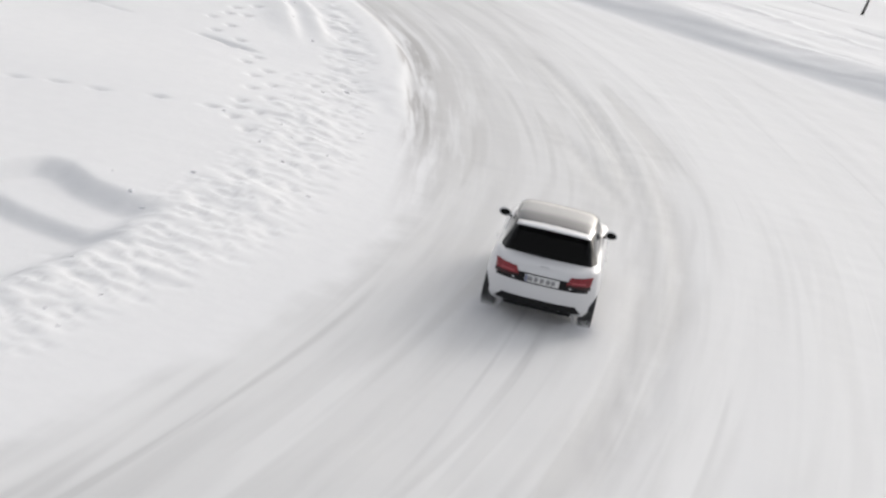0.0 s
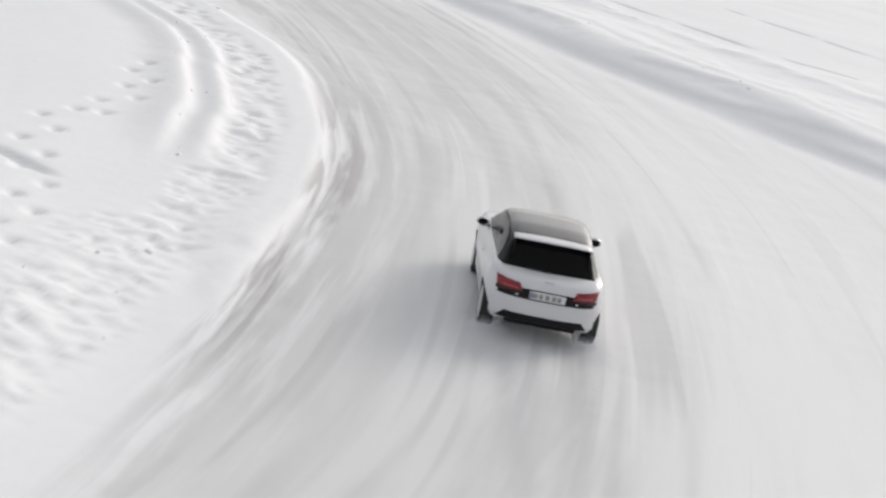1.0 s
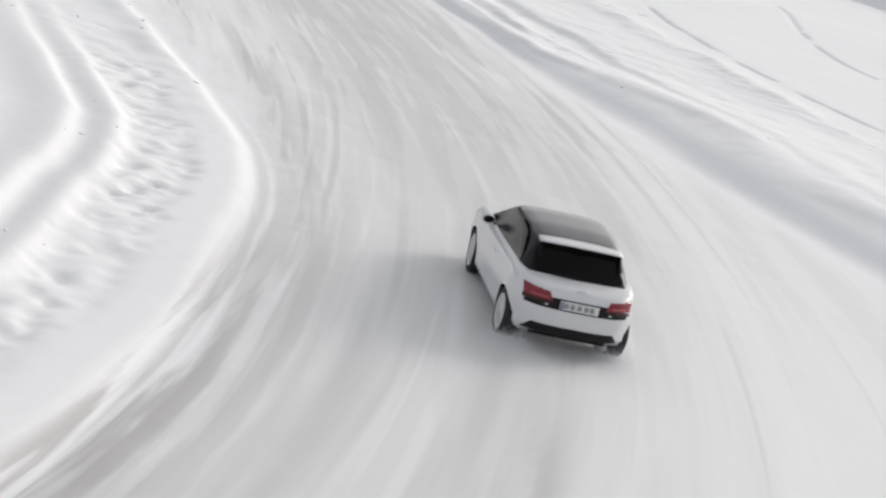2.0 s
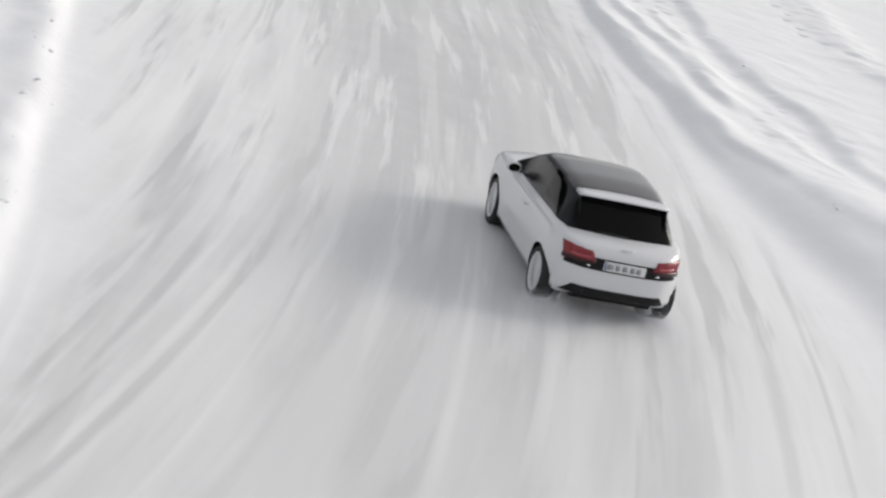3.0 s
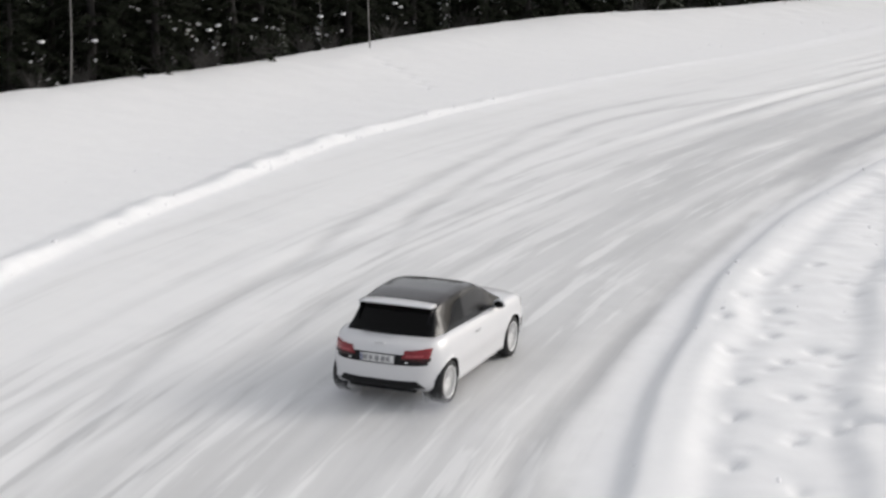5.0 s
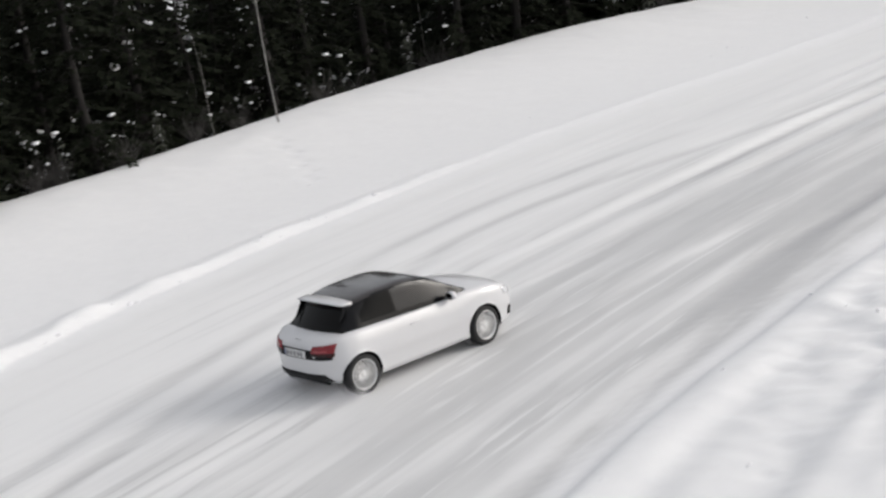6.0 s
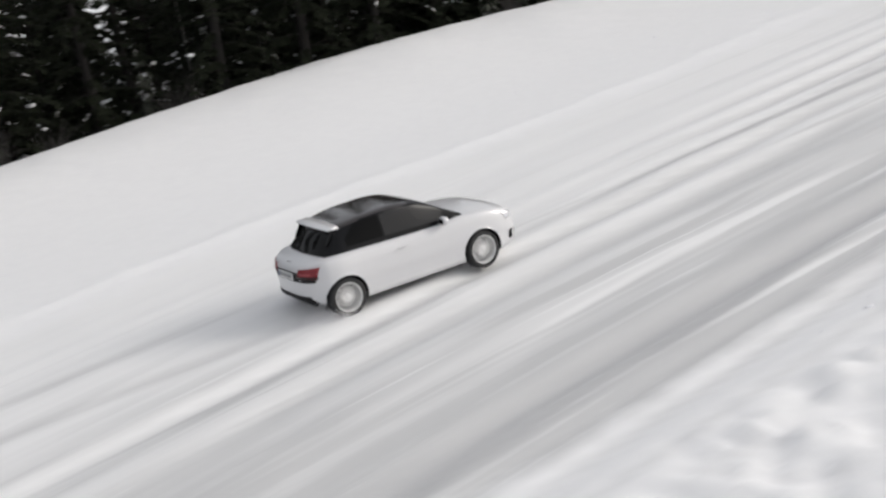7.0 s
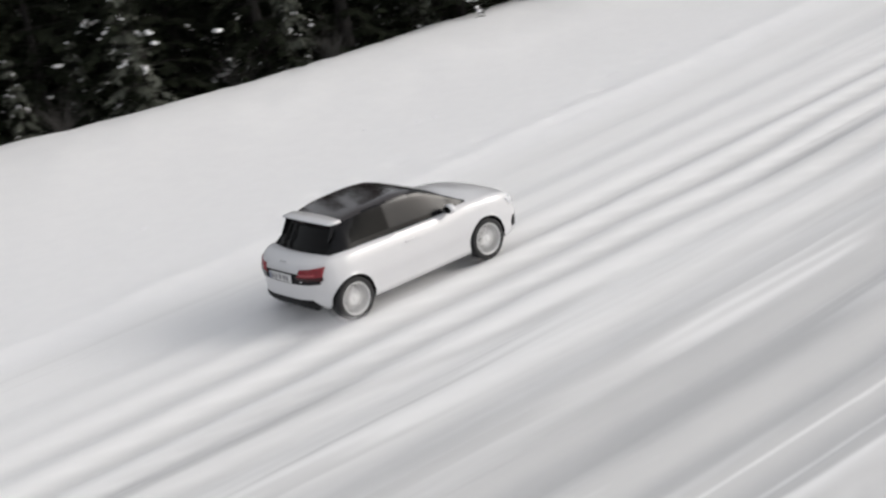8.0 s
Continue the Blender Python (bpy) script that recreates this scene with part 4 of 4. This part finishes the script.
def spruce(height_m, seed, snowy=0.13, label="dark green spruce carrying small lumps of snow", group="spruces of the forest", needles=SPRUCE):
    """A spruce: tapered trunk, whorls of drooping limbs, needle sprays with gaps, and lumps of snow on them."""
    rng = random.Random(seed)
    tree = tagged(new("spruce"), label, "tree", group)
    bm = bmesh.new()
    rings = []
    for k in range(9):
        z = height_m * k / 8
        r = 0.16 * height_m / 11 * (1 - k / 8) ** 0.9 + 0.012
        ox, oy = 0.05 * math.sin(k * 1.3 + seed), 0.05 * math.cos(k * 1.7 + seed)
        rings.append([bm.verts.new((ox + r * math.cos(a * math.pi / 3.5), oy + r * math.sin(a * math.pi / 3.5), z - 0.3)) for a in range(7)])
    for a, b in zip(rings, rings[1:]):
        for k in range(7):
            bm.faces.new((a[k], a[(k + 1) % 7], b[(k + 1) % 7], b[k]))
    sprays, snow = bmesh.new(), bmesh.new()
    z = 0.25 + rng.random() * 0.2
    while z < height_m - 0.3:
        share = 1 - z / height_m
        reach = (0.28 + 1.75 * share ** 0.8) * (0.8 + 0.06 * height_m / 2)
        for k in range(rng.randint(5, 7)):
            if rng.random() < 0.12:
                continue
            az = 2 * math.pi * k / 6 + rng.uniform(-0.4, 0.4)
            length = reach * rng.uniform(0.7, 1.15)
            rise, droop = rng.uniform(0.05, 0.35), rng.uniform(0.35, 0.65)
            out, across = Vector((math.cos(az), math.sin(az), 0)), Vector((-math.sin(az), math.cos(az), 0))

            def at(t):
                return out * (length * t) + Vector((0, 0, z + length * (rise * t - droop * t * t)))
            limb = [at(t) for t in (0, 0.35, 0.7, 1.0)]
            prev = None
            for i, p in enumerate(limb):
                w = 0.022 * (1 - i / 3.4)
                cur = [bm.verts.new(p + d * w) for d in (across, Vector((0, 0, 1)), -across)]
                if prev:
                    for j in range(3):
                        bm.faces.new((prev[j], prev[(j + 1) % 3], cur[(j + 1) % 3], cur[j]))
                prev = cur
            n = max(4, int(length * 6))
            for i in range(n):
                t = 0.18 + 0.82 * (i + rng.random() * 0.6) / n
                p = at(min(t, 1.0))
                for s in (1, -1):
                    d = (out * rng.uniform(0.4, 0.9) + across * s * rng.uniform(0.4, 1.0) + Vector((0, 0, rng.uniform(-0.75, -0.05)))).normalized()
                    q = rng.uniform(0.2, 0.46) * (1.25 - 0.55 * t)
                    side = d.cross(Vector((rng.uniform(-0.5, 0.5), rng.uniform(-0.5, 0.5), 1))).normalized() * q * rng.uniform(0.2, 0.34)
                    sprays.faces.new([sprays.verts.new(v) for v in (p, p + d * q * 0.5 + side, p + d * q, p + d * q * 0.5 - side)])
            if rng.random() < snowy:
                # a broken pad of snow lying along the limb
                random.seed(rng.random())
                t0, big = rng.uniform(0.35, 0.8), rng.uniform(0.03, 0.085) * (1.5 if rng.random() < 0.12 else 1.0)
                for _ in range(rng.randint(2, 5)):
                    t = min(1.0, t0 + rng.uniform(-0.05, 0.22))
                    blob(snow, at(t) + across * rng.uniform(-0.1, 0.1) + Vector((0, 0, 0.03)), big * rng.uniform(0.6, 1.3), rng.uniform(0.35, 0.75))
        z += rng.uniform(0.3, 0.5)
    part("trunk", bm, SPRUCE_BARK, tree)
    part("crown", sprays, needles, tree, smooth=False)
    tagged(part("snow_cover", snow, SNOW, tree), kind="stuff")
    return tree


def bare_tree(height_m, seed):
    """A thin leafless tree with a pale trunk and a few twigs."""
    rng = random.Random(seed)
    tree = tagged(new("bare_tree"), "thin leafless tree with a pale trunk at the forest edge", "tree", "bare trees")
    trunk, twigs = bmesh.new(), bmesh.new()

    def stick(bm, pts, r0, r1):
        prev = None
        for i, p in enumerate(pts):
            r = r0 + (r1 - r0) * i / (len(pts) - 1)
            cur = [bm.verts.new(Vector(p) + Vector((r * math.cos(a * math.pi / 3), r * math.sin(a * math.pi / 3), 0))) for a in range(6)]
            if prev:
                for j in range(6):
                    bm.faces.new((prev[j], prev[(j + 1) % 6], cur[(j + 1) % 6], cur[j]))
            prev = cur
    lean = rng.uniform(-0.06, 0.06), rng.uniform(-0.06, 0.06)
    spine = [(lean[0] * z + 0.05 * math.sin(z + seed), lean[1] * z, z) for z in np.linspace(-0.4, height_m, 10)]
    stick(trunk, spine, 0.027, 0.008)
    for k in range(22):
        z = rng.uniform(0.42, 0.98) * height_m
        a, length = rng.uniform(0, 6.28), rng.uniform(0.3, 1.0) * (1.1 - z / height_m)
        x0, y0 = lean[0] * z + 0.05 * math.sin(z + seed), lean[1] * z
        stick(twigs, [(x0, y0, z), (x0 + math.cos(a) * length * 0.5, y0 + math.sin(a) * length * 0.5, z + length * 0.4), (x0 + math.cos(a) * length, y0 + math.sin(a) * length, z + length * 0.9)], 0.008, 0.003)
    part("trunk", trunk, PALE_BARK, tree)
    tagged(part("twig_spread", twigs, PALE_BARK, tree), kind="stuff")
    return tree


def snowy_bush(seed):
    """A low leafless bush, its twigs carrying snow."""
    rng = random.Random(seed)
    bush = tagged(new("bush"), "low leafless bush with snow on its twigs", "bush", "bushes at the forest edge")
    twigs, snow = bmesh.new(), bmesh.new()
    for k in range(46):
        a, lean, length = rng.uniform(0, 6.28), rng.uniform(0.1, 1.0), rng.uniform(0.6, 1.5)
        p = Vector((0, 0, -0.2))
        d = Vector((math.cos(a) * lean, math.sin(a) * lean, 1.0)).normalized()
        prev = None
        for i in range(4):
            r = 0.016 * (1 - i / 4.5)
            cur = [twigs.verts.new(p + Vector((r * math.cos(q), r * math.sin(q), 0))) for q in (0, 2.1, 4.2)]
            if prev:
                for j in range(3):
                    twigs.faces.new((prev[j], prev[(j + 1) % 3], cur[(j + 1) % 3], cur[j]))
            prev = cur
            p = p + d * length / 3
            d = (d + Vector((rng.uniform(-0.4, 0.4), rng.uniform(-0.4, 0.4), rng.uniform(-0.35, 0.1)))).normalized()
        if rng.random() < 0.12:
            random.seed(rng.random())
            blob(snow, p, rng.uniform(0.05, 0.15), 0.45)
    tagged(part("twig_spread", twigs, TWIG, bush), kind="stuff")
    tagged(part("snow_cover", snow, SNOW, bush), kind="stuff")
    return bush


def crest_place(s, beyond):
    """A place beyond the crest, by the length along it."""
    d = np.diff(CREST, axis=0)
    run = np.concatenate([[0], np.cumsum(np.linalg.norm(d, axis=1))])
    i = min(int(np.searchsorted(run, s)), len(d) - 1)
    v = d[i] / np.linalg.norm(d[i])
    return CREST[i] + v * (s - run[i]) + np.array([-v[1], v[0]]) * beyond


def plant_forest():
    rng = random.Random(5)
    kinds = [spruce(h, k + 1) for k, h in enumerate((9.0, 11.0, 12.5, 7.0, 10.0))]
    used = set()
    spots = []
    for row, beyond in enumerate((2.8, 5.2, 8.0, 11.2, 15.0)):
        s = 98.0 + rng.uniform(0, 2)
        while s < 208:
            spots.append((s, beyond + rng.uniform(-1.0, 1.0)))
            s += rng.uniform(2.0, 3.6) + row * 0.15
    places = np.array([crest_place(s, b) for s, b in spots])
    zs = height(places[:, 0], places[:, 1])[0]
    for (x, y), z in zip(places, zs):
        k = rng.randrange(len(kinds))
        m = pose(x, y, z - 0.05, rng.uniform(-2, 2), rng.uniform(-2, 2), rng.uniform(0, 360))
        if k not in used:
            kinds[k].matrix_basis = m
            used.add(k)
        else:
            copy_thing(kinds[k], m)
    return kinds


def far_woods():
    """The depth of the forest behind its first rows, as one mass of sprays on trunks."""
    rng = random.Random(9)
    verts, faces = [], []
    spots = []
    for beyond in (18.5, 22.5, 27.0, 33.0):
        s = 90.0
        while s < 215:
            spots.append((s, beyond + rng.uniform(-1.5, 1.5)))
            s += rng.uniform(2.2, 3.4)
    places = np.array([crest_place(s, b) for s, b in spots])
    zs = height(places[:, 0], places[:, 1])[0]
    for (x, y), z0 in zip(places, zs):
        h = rng.uniform(9, 13)
        z = 0.1
        while z < h:
            reach = 0.3 + 2.0 * (1 - z / h)
            for k in range(7):
                az = rng.uniform(0, 6.28)
                r = reach * rng.uniform(0.6, 1.1)
                c, s = math.cos(az), math.sin(az)
                w = 0.28 * reach + 0.1
                i = len(verts)
                verts += [(x + c * 0.05, y + s * 0.05, z0 + z + 0.1), (x + c * r * 0.6 - s * w, y + s * r * 0.6 + c * w, z0 + z - r * 0.2),
                          (x + c * r, y + s * r, z0 + z - r * 0.5), (x + c * r * 0.6 + s * w, y + s * r * 0.6 - c * w, z0 + z - r * 0.25)]
                faces.append((i, i + 1, i + 2, i + 3))
            z += 0.42
    me = bpy.data.meshes.new("far_woods")
    me.from_pydata(verts, [], faces)
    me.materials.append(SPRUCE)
    return tagged(new("far_woods", me), "dense dark spruce forest behind the first rows", "forest", kind="stuff")


plant_forest()
far_woods()
# young spruces dusted with snow along the crest
young = None
for s, beyond, turn, size in ((167.6, 1.0, 0, 1.0), (166.4, 1.9, 80, 0.8), (171.9, 1.3, 150, 1.1), (164.8, 1.2, 40, 0.7), (160.4, 2.2, 220, 1.1), (158.4, 2.8, 10, 0.9), (163.8, 2.4, 100, 0.9),
                              (154.2, 2.6, 300, 0.8), (140.6, 1.2, 190, 0.5), (133.4, 2.2, 60, 0.6), (137.2, 1.6, 270, 0.5), (176.0, 1.6, 330, 1.0)):
    x, y = crest_place(s, beyond + 0.5 * size)
    m = pose(x, y, level(x, y) - 0.1, 0, 0, turn) @ Matrix.Diagonal((0.6 * size, 0.6 * size, size, 1.0))
    if young is None:
        young = spruce(3.0, 31, 0.32, "young spruce dusted with snow at the forest edge", "young spruces", FROSTED_NEEDLES)
        young.matrix_basis = m
    else:
        copy_thing(young, m)
chance = random.Random(14)
first_bush = None
for k in range(30):
    x, y = crest_place(chance.uniform(100, 200), chance.uniform(0.9, 3.0))
    m = pose(x, y, level(x, y), chance.uniform(-8, 8), chance.uniform(-8, 8), chance.uniform(0, 360))
    if first_bush is None:
        first_bush = snowy_bush(8)
        first_bush.matrix_basis = m
    else:
        copy_thing(first_bush, m)
bare = None
for x, y, h, turn in ((-62.0, 82.6, 8.0, 0), (-62.4, 80.6, 3.2, 70), (-59.3, 68.4, 8.5, 220), (-70.5, 93.8, 9.5, 300)):
    m = pose(x, y, level(x, y) - 0.02, 0, 0, turn) @ Matrix.Scale(h / 8.0, 4)
    if bare is None:
        bare = bare_tree(h, 3)
        bare.matrix_basis = m
    else:
        copy_thing(bare, m)


# ---- loose snow thrown on the banks ----
def snow_clods():
    """Clods of ploughed snow lying along the banks."""
    rng = np.random.default_rng(4)
    bm = bmesh.new()
    bmesh.ops.create_icosphere(bm, subdivisions=2, radius=1.0)
    base = np.array([v.co[:] for v in bm.verts])
    tris = np.array([[v.index for v in f.verts] for f in bm.faces])
    bm.free()
    spots = []

    def strew(curve, lo, hi, y0, y1, count, side):
        d = np.diff(curve, axis=0)
        ok = np.flatnonzero((curve[:-1, 1] > y0) & (curve[:-1, 1] < y1))
        for _ in range(count):
            i = rng.choice(ok)
            v = d[i] / np.linalg.norm(d[i])
            off = lo + (hi - lo) * rng.beta(2, 2)
            p = curve[i] + d[i] * rng.random() + np.array([-v[1], v[0]]) * off * side
            spots.append((p[0], p[1], 0.014 + 0.045 * rng.random() ** 2.0))
    strew(LEFT, 0.7, 4.6, -14, 10, 40, 1)
    strew(LEFT, 1.2, 3.8, 10, 31, 14, 1)
    strew(LEFT, 0.6, 5.0, 31, 110, 50, 1)
    strew(RIGHT, 0.6, 3.6, 28, 80, 24, -1)
    strew(RIGHT, 0.6, 8.0, 76, 120, 30, -1)
    strew(LEFT, -0.1, 0.5, 31, 80, 130, 1)
    strew(RIGHT, -0.1, 0.6, 50, 112, 30, -1)
    spots = np.array(spots)
    zs = height(spots[:, 0], spots[:, 1])[0]
    verts, faces = [], []
    for k, ((x, y, r), z) in enumerate(zip(spots, zs)):
        bumps = 1 + 0.28 * value_noise(base[:, 0] * 1.7 + k * 3.1, base[:, 1] * 1.7 + base[:, 2] * 1.3, k)
        a = rng.random() * 6.28
        p = base * bumps[:, None] * r * (0.7 + 0.6 * rng.random(3))
        px, py = p[:, 0] * math.cos(a) - p[:, 1] * math.sin(a), p[:, 0] * math.sin(a) + p[:, 1] * math.cos(a)
        verts.append(np.stack([px + x, py + y, p[:, 2] * 0.55 + z], 1))
        faces.append(tris + k * len(base))
    verts, faces = np.vstack(verts), np.vstack(faces)
    me = bpy.data.meshes.new("snow_clods")
    me.vertices.add(len(verts))
    me.vertices.foreach_set("co", verts.astype(np.float32).ravel())
    me.loops.add(faces.size)
    me.loops.foreach_set("vertex_index", faces.astype(np.int32).ravel())
    me.polygons.add(len(faces))
    me.polygons.foreach_set("loop_start", np.arange(0, faces.size, 3, dtype=np.int32))
    me.update(calc_edges=True)
    me.polygons.foreach_set("use_smooth", np.ones(len(faces), bool))
    me.materials.append(SNOW)
    return tagged(new("snow_clods", me), "loose white clods of ploughed snow along the banks", "snow", kind="stuff")


snow_clods()


def rock(seed, size):
    rng = random.Random(seed)
    bm = bmesh.new()
    bmesh.ops.create_icosphere(bm, subdivisions=2, radius=1.0)
    for v in bm.verts:
        v.co *= 1 + 0.35 * noise.noise(v.co * 1.6 + Vector((seed, 0, 0)))
        v.co = Vector((v.co.x * size, v.co.y * size * 0.7, v.co.z * size * 0.15))
    me = bpy.data.meshes.new("rock")
    bm.to_mesh(me)
    bm.free()
    me.materials.append(ROCK)
    return tagged(new("rock", me), "dark bare rock showing through a snow bank", "rock", "rocks in the far bank")


for k, (x, size) in enumerate(((-12.2, 0.45), (-11.2, 0.38), (-10.2, 0.42), (-8.4, 0.34), (-6.4, 0.42), (-4.2, 0.3))):
    y = 95 - (x + 8) * 0.37 + 1.0
    rock(k, size).matrix_basis = pose(x, y, level(x, y) + 0.02, 0, 0, k * 9)


# ---- a dark weathered post in the snowfield ----
def marker_post(height_m):
    bm = bmesh.new()
    lathe(bm, [(0.0, -0.3), (0.065, -0.3), (0.060, 0.3), (0.052, height_m - 0.04), (0.035, height_m), (0.0, height_m)], 10, "Z")
    for v in bm.verts:
        v.co.x += 0.012 * math.sin(v.co.z * 4.0)
    me = bpy.data.meshes.new("marker_post")
    bm.to_mesh(me)
    bm.free()
    me.materials.append(SPRUCE_BARK)
    return tagged(new("marker_post", me), "dark weathered wooden post leaning in the snow", "post", "posts in the snowfield")


for x, y, lean in ((10.4, 51.5, 9), (7.65, 56.3, 3)):
    marker_post(1.3).matrix_basis = pose(x, y, level(x, y), 0, lean, 0)


# ---- snow thrown up behind the driven wheels ----
def spray(side, seed):
    """A cloud of snow grains behind one rear wheel, in the car's space."""
    rng = np.random.default_rng(seed)
    count = 26000
    plume = rng.random(count) < 0.92
    back = rng.exponential(0.45, count)
    x = np.where(plume, REAR_AXLE - 0.1 - back, REAR_AXLE + rng.normal(-0.10, 0.17, count))
    y = side * np.where(plume, 0.74, 0.86) + np.where(plume, rng.normal(0, 0.12 + 0.17 * back), rng.normal(0, 0.05, count))
    z = np.abs(rng.normal(0, np.where(plume, 0.07 + 0.09 * np.minimum(back, 1.2), 0.10)))
    r = 0.0011 + 0.0013 * rng.random(count)
    corner = np.array([(1, 0, -0.6), (-0.6, 0.9, -0.6), (-0.6, -0.9, -0.6), (0, 0, 1.0)])
    verts = (np.stack([x, y, z], 1)[:, None, :] + corner[None] * r[:, None, None]).reshape(-1, 3)
    faces = (np.array([(0, 1, 3), (1, 2, 3), (2, 0, 3), (0, 2, 1)])[None] + 4 * np.arange(count)[:, None, None]).reshape(-1, 3)
    me = bpy.data.meshes.new("snow_spray")
    me.from_pydata(verts.tolist(), [], faces.tolist())
    me.materials.append(SNOW)
    return tagged(new("snow_spray", me), "fine white snow thrown up behind a rear wheel", "snow", kind="stuff")


sprays = [spray(1, 21), spray(-1, 22)]


def motions():
    rows = [
        (0.0, 0.00, 0.00, 90.0, -0.2),
        (0.5, 0.12, 6.78, 97.1, -1.3),
        (1.0, -0.50, 13.74, 107.0, -2.0),
        (1.5, -2.02, 20.23, 115.2, -2.3),
        (2.0, -4.09, 26.32, 124.5, -3.2),
        (2.5, -6.74, 32.03, 133.2, -3.8),
        (3.0, -10.01, 37.35, 140.1, -3.8),
        (3.5, -13.90, 42.30, 143.5, -3.3),
        (4.0, -18.66, 47.54, 145.2, -2.8),
        (4.5, -24.07, 52.79, 136.8, -0.7),
        (5.0, -29.63, 58.88, 116.8, 3.2),
        (5.5, -34.62, 65.19, 104.2, 5.2),
        (6.0, -39.07, 71.96, 96.3, 6.0),
        (6.5, -43.00, 79.39, 91.5, 5.8),
        (7.0, -46.49, 87.78, 90.0, 5.6),
        (7.5, -49.73, 96.02, 93.2, 4.0),
        (8.0, -52.42, 104.52, 102.4, 1.2),
    ]
    walk(car, [(t, pose(x, y, 0.0, 0, 0, yaw)) for t, x, y, yaw, steer in rows])
    for cloud in sprays:
        walk(cloud, [(t, pose(x, y, 0.0, 0, 0, yaw)) for t, x, y, yaw, steer in rows])
    count = 240
    for wheel, x, y, front in car_wheels:
        turn = []
        for k in range(count + 1):
            t = k / 30
            i = min(int(t * 2), len(rows) - 2)
            u = t * 2 - i
            steer = (rows[i][4] * (1 - u) + rows[i + 1][4] * u) if front else 0.0
            spin = Matrix.Rotation(radians(73.0 * k), 4, "Y")
            turn.append((t, pose(x, y, 0.31, 0, 0, steer + (180 if y < 0 else 0)) @ (spin if y > 0 else spin.inverted())))
        walk(wheel, turn)


motions()
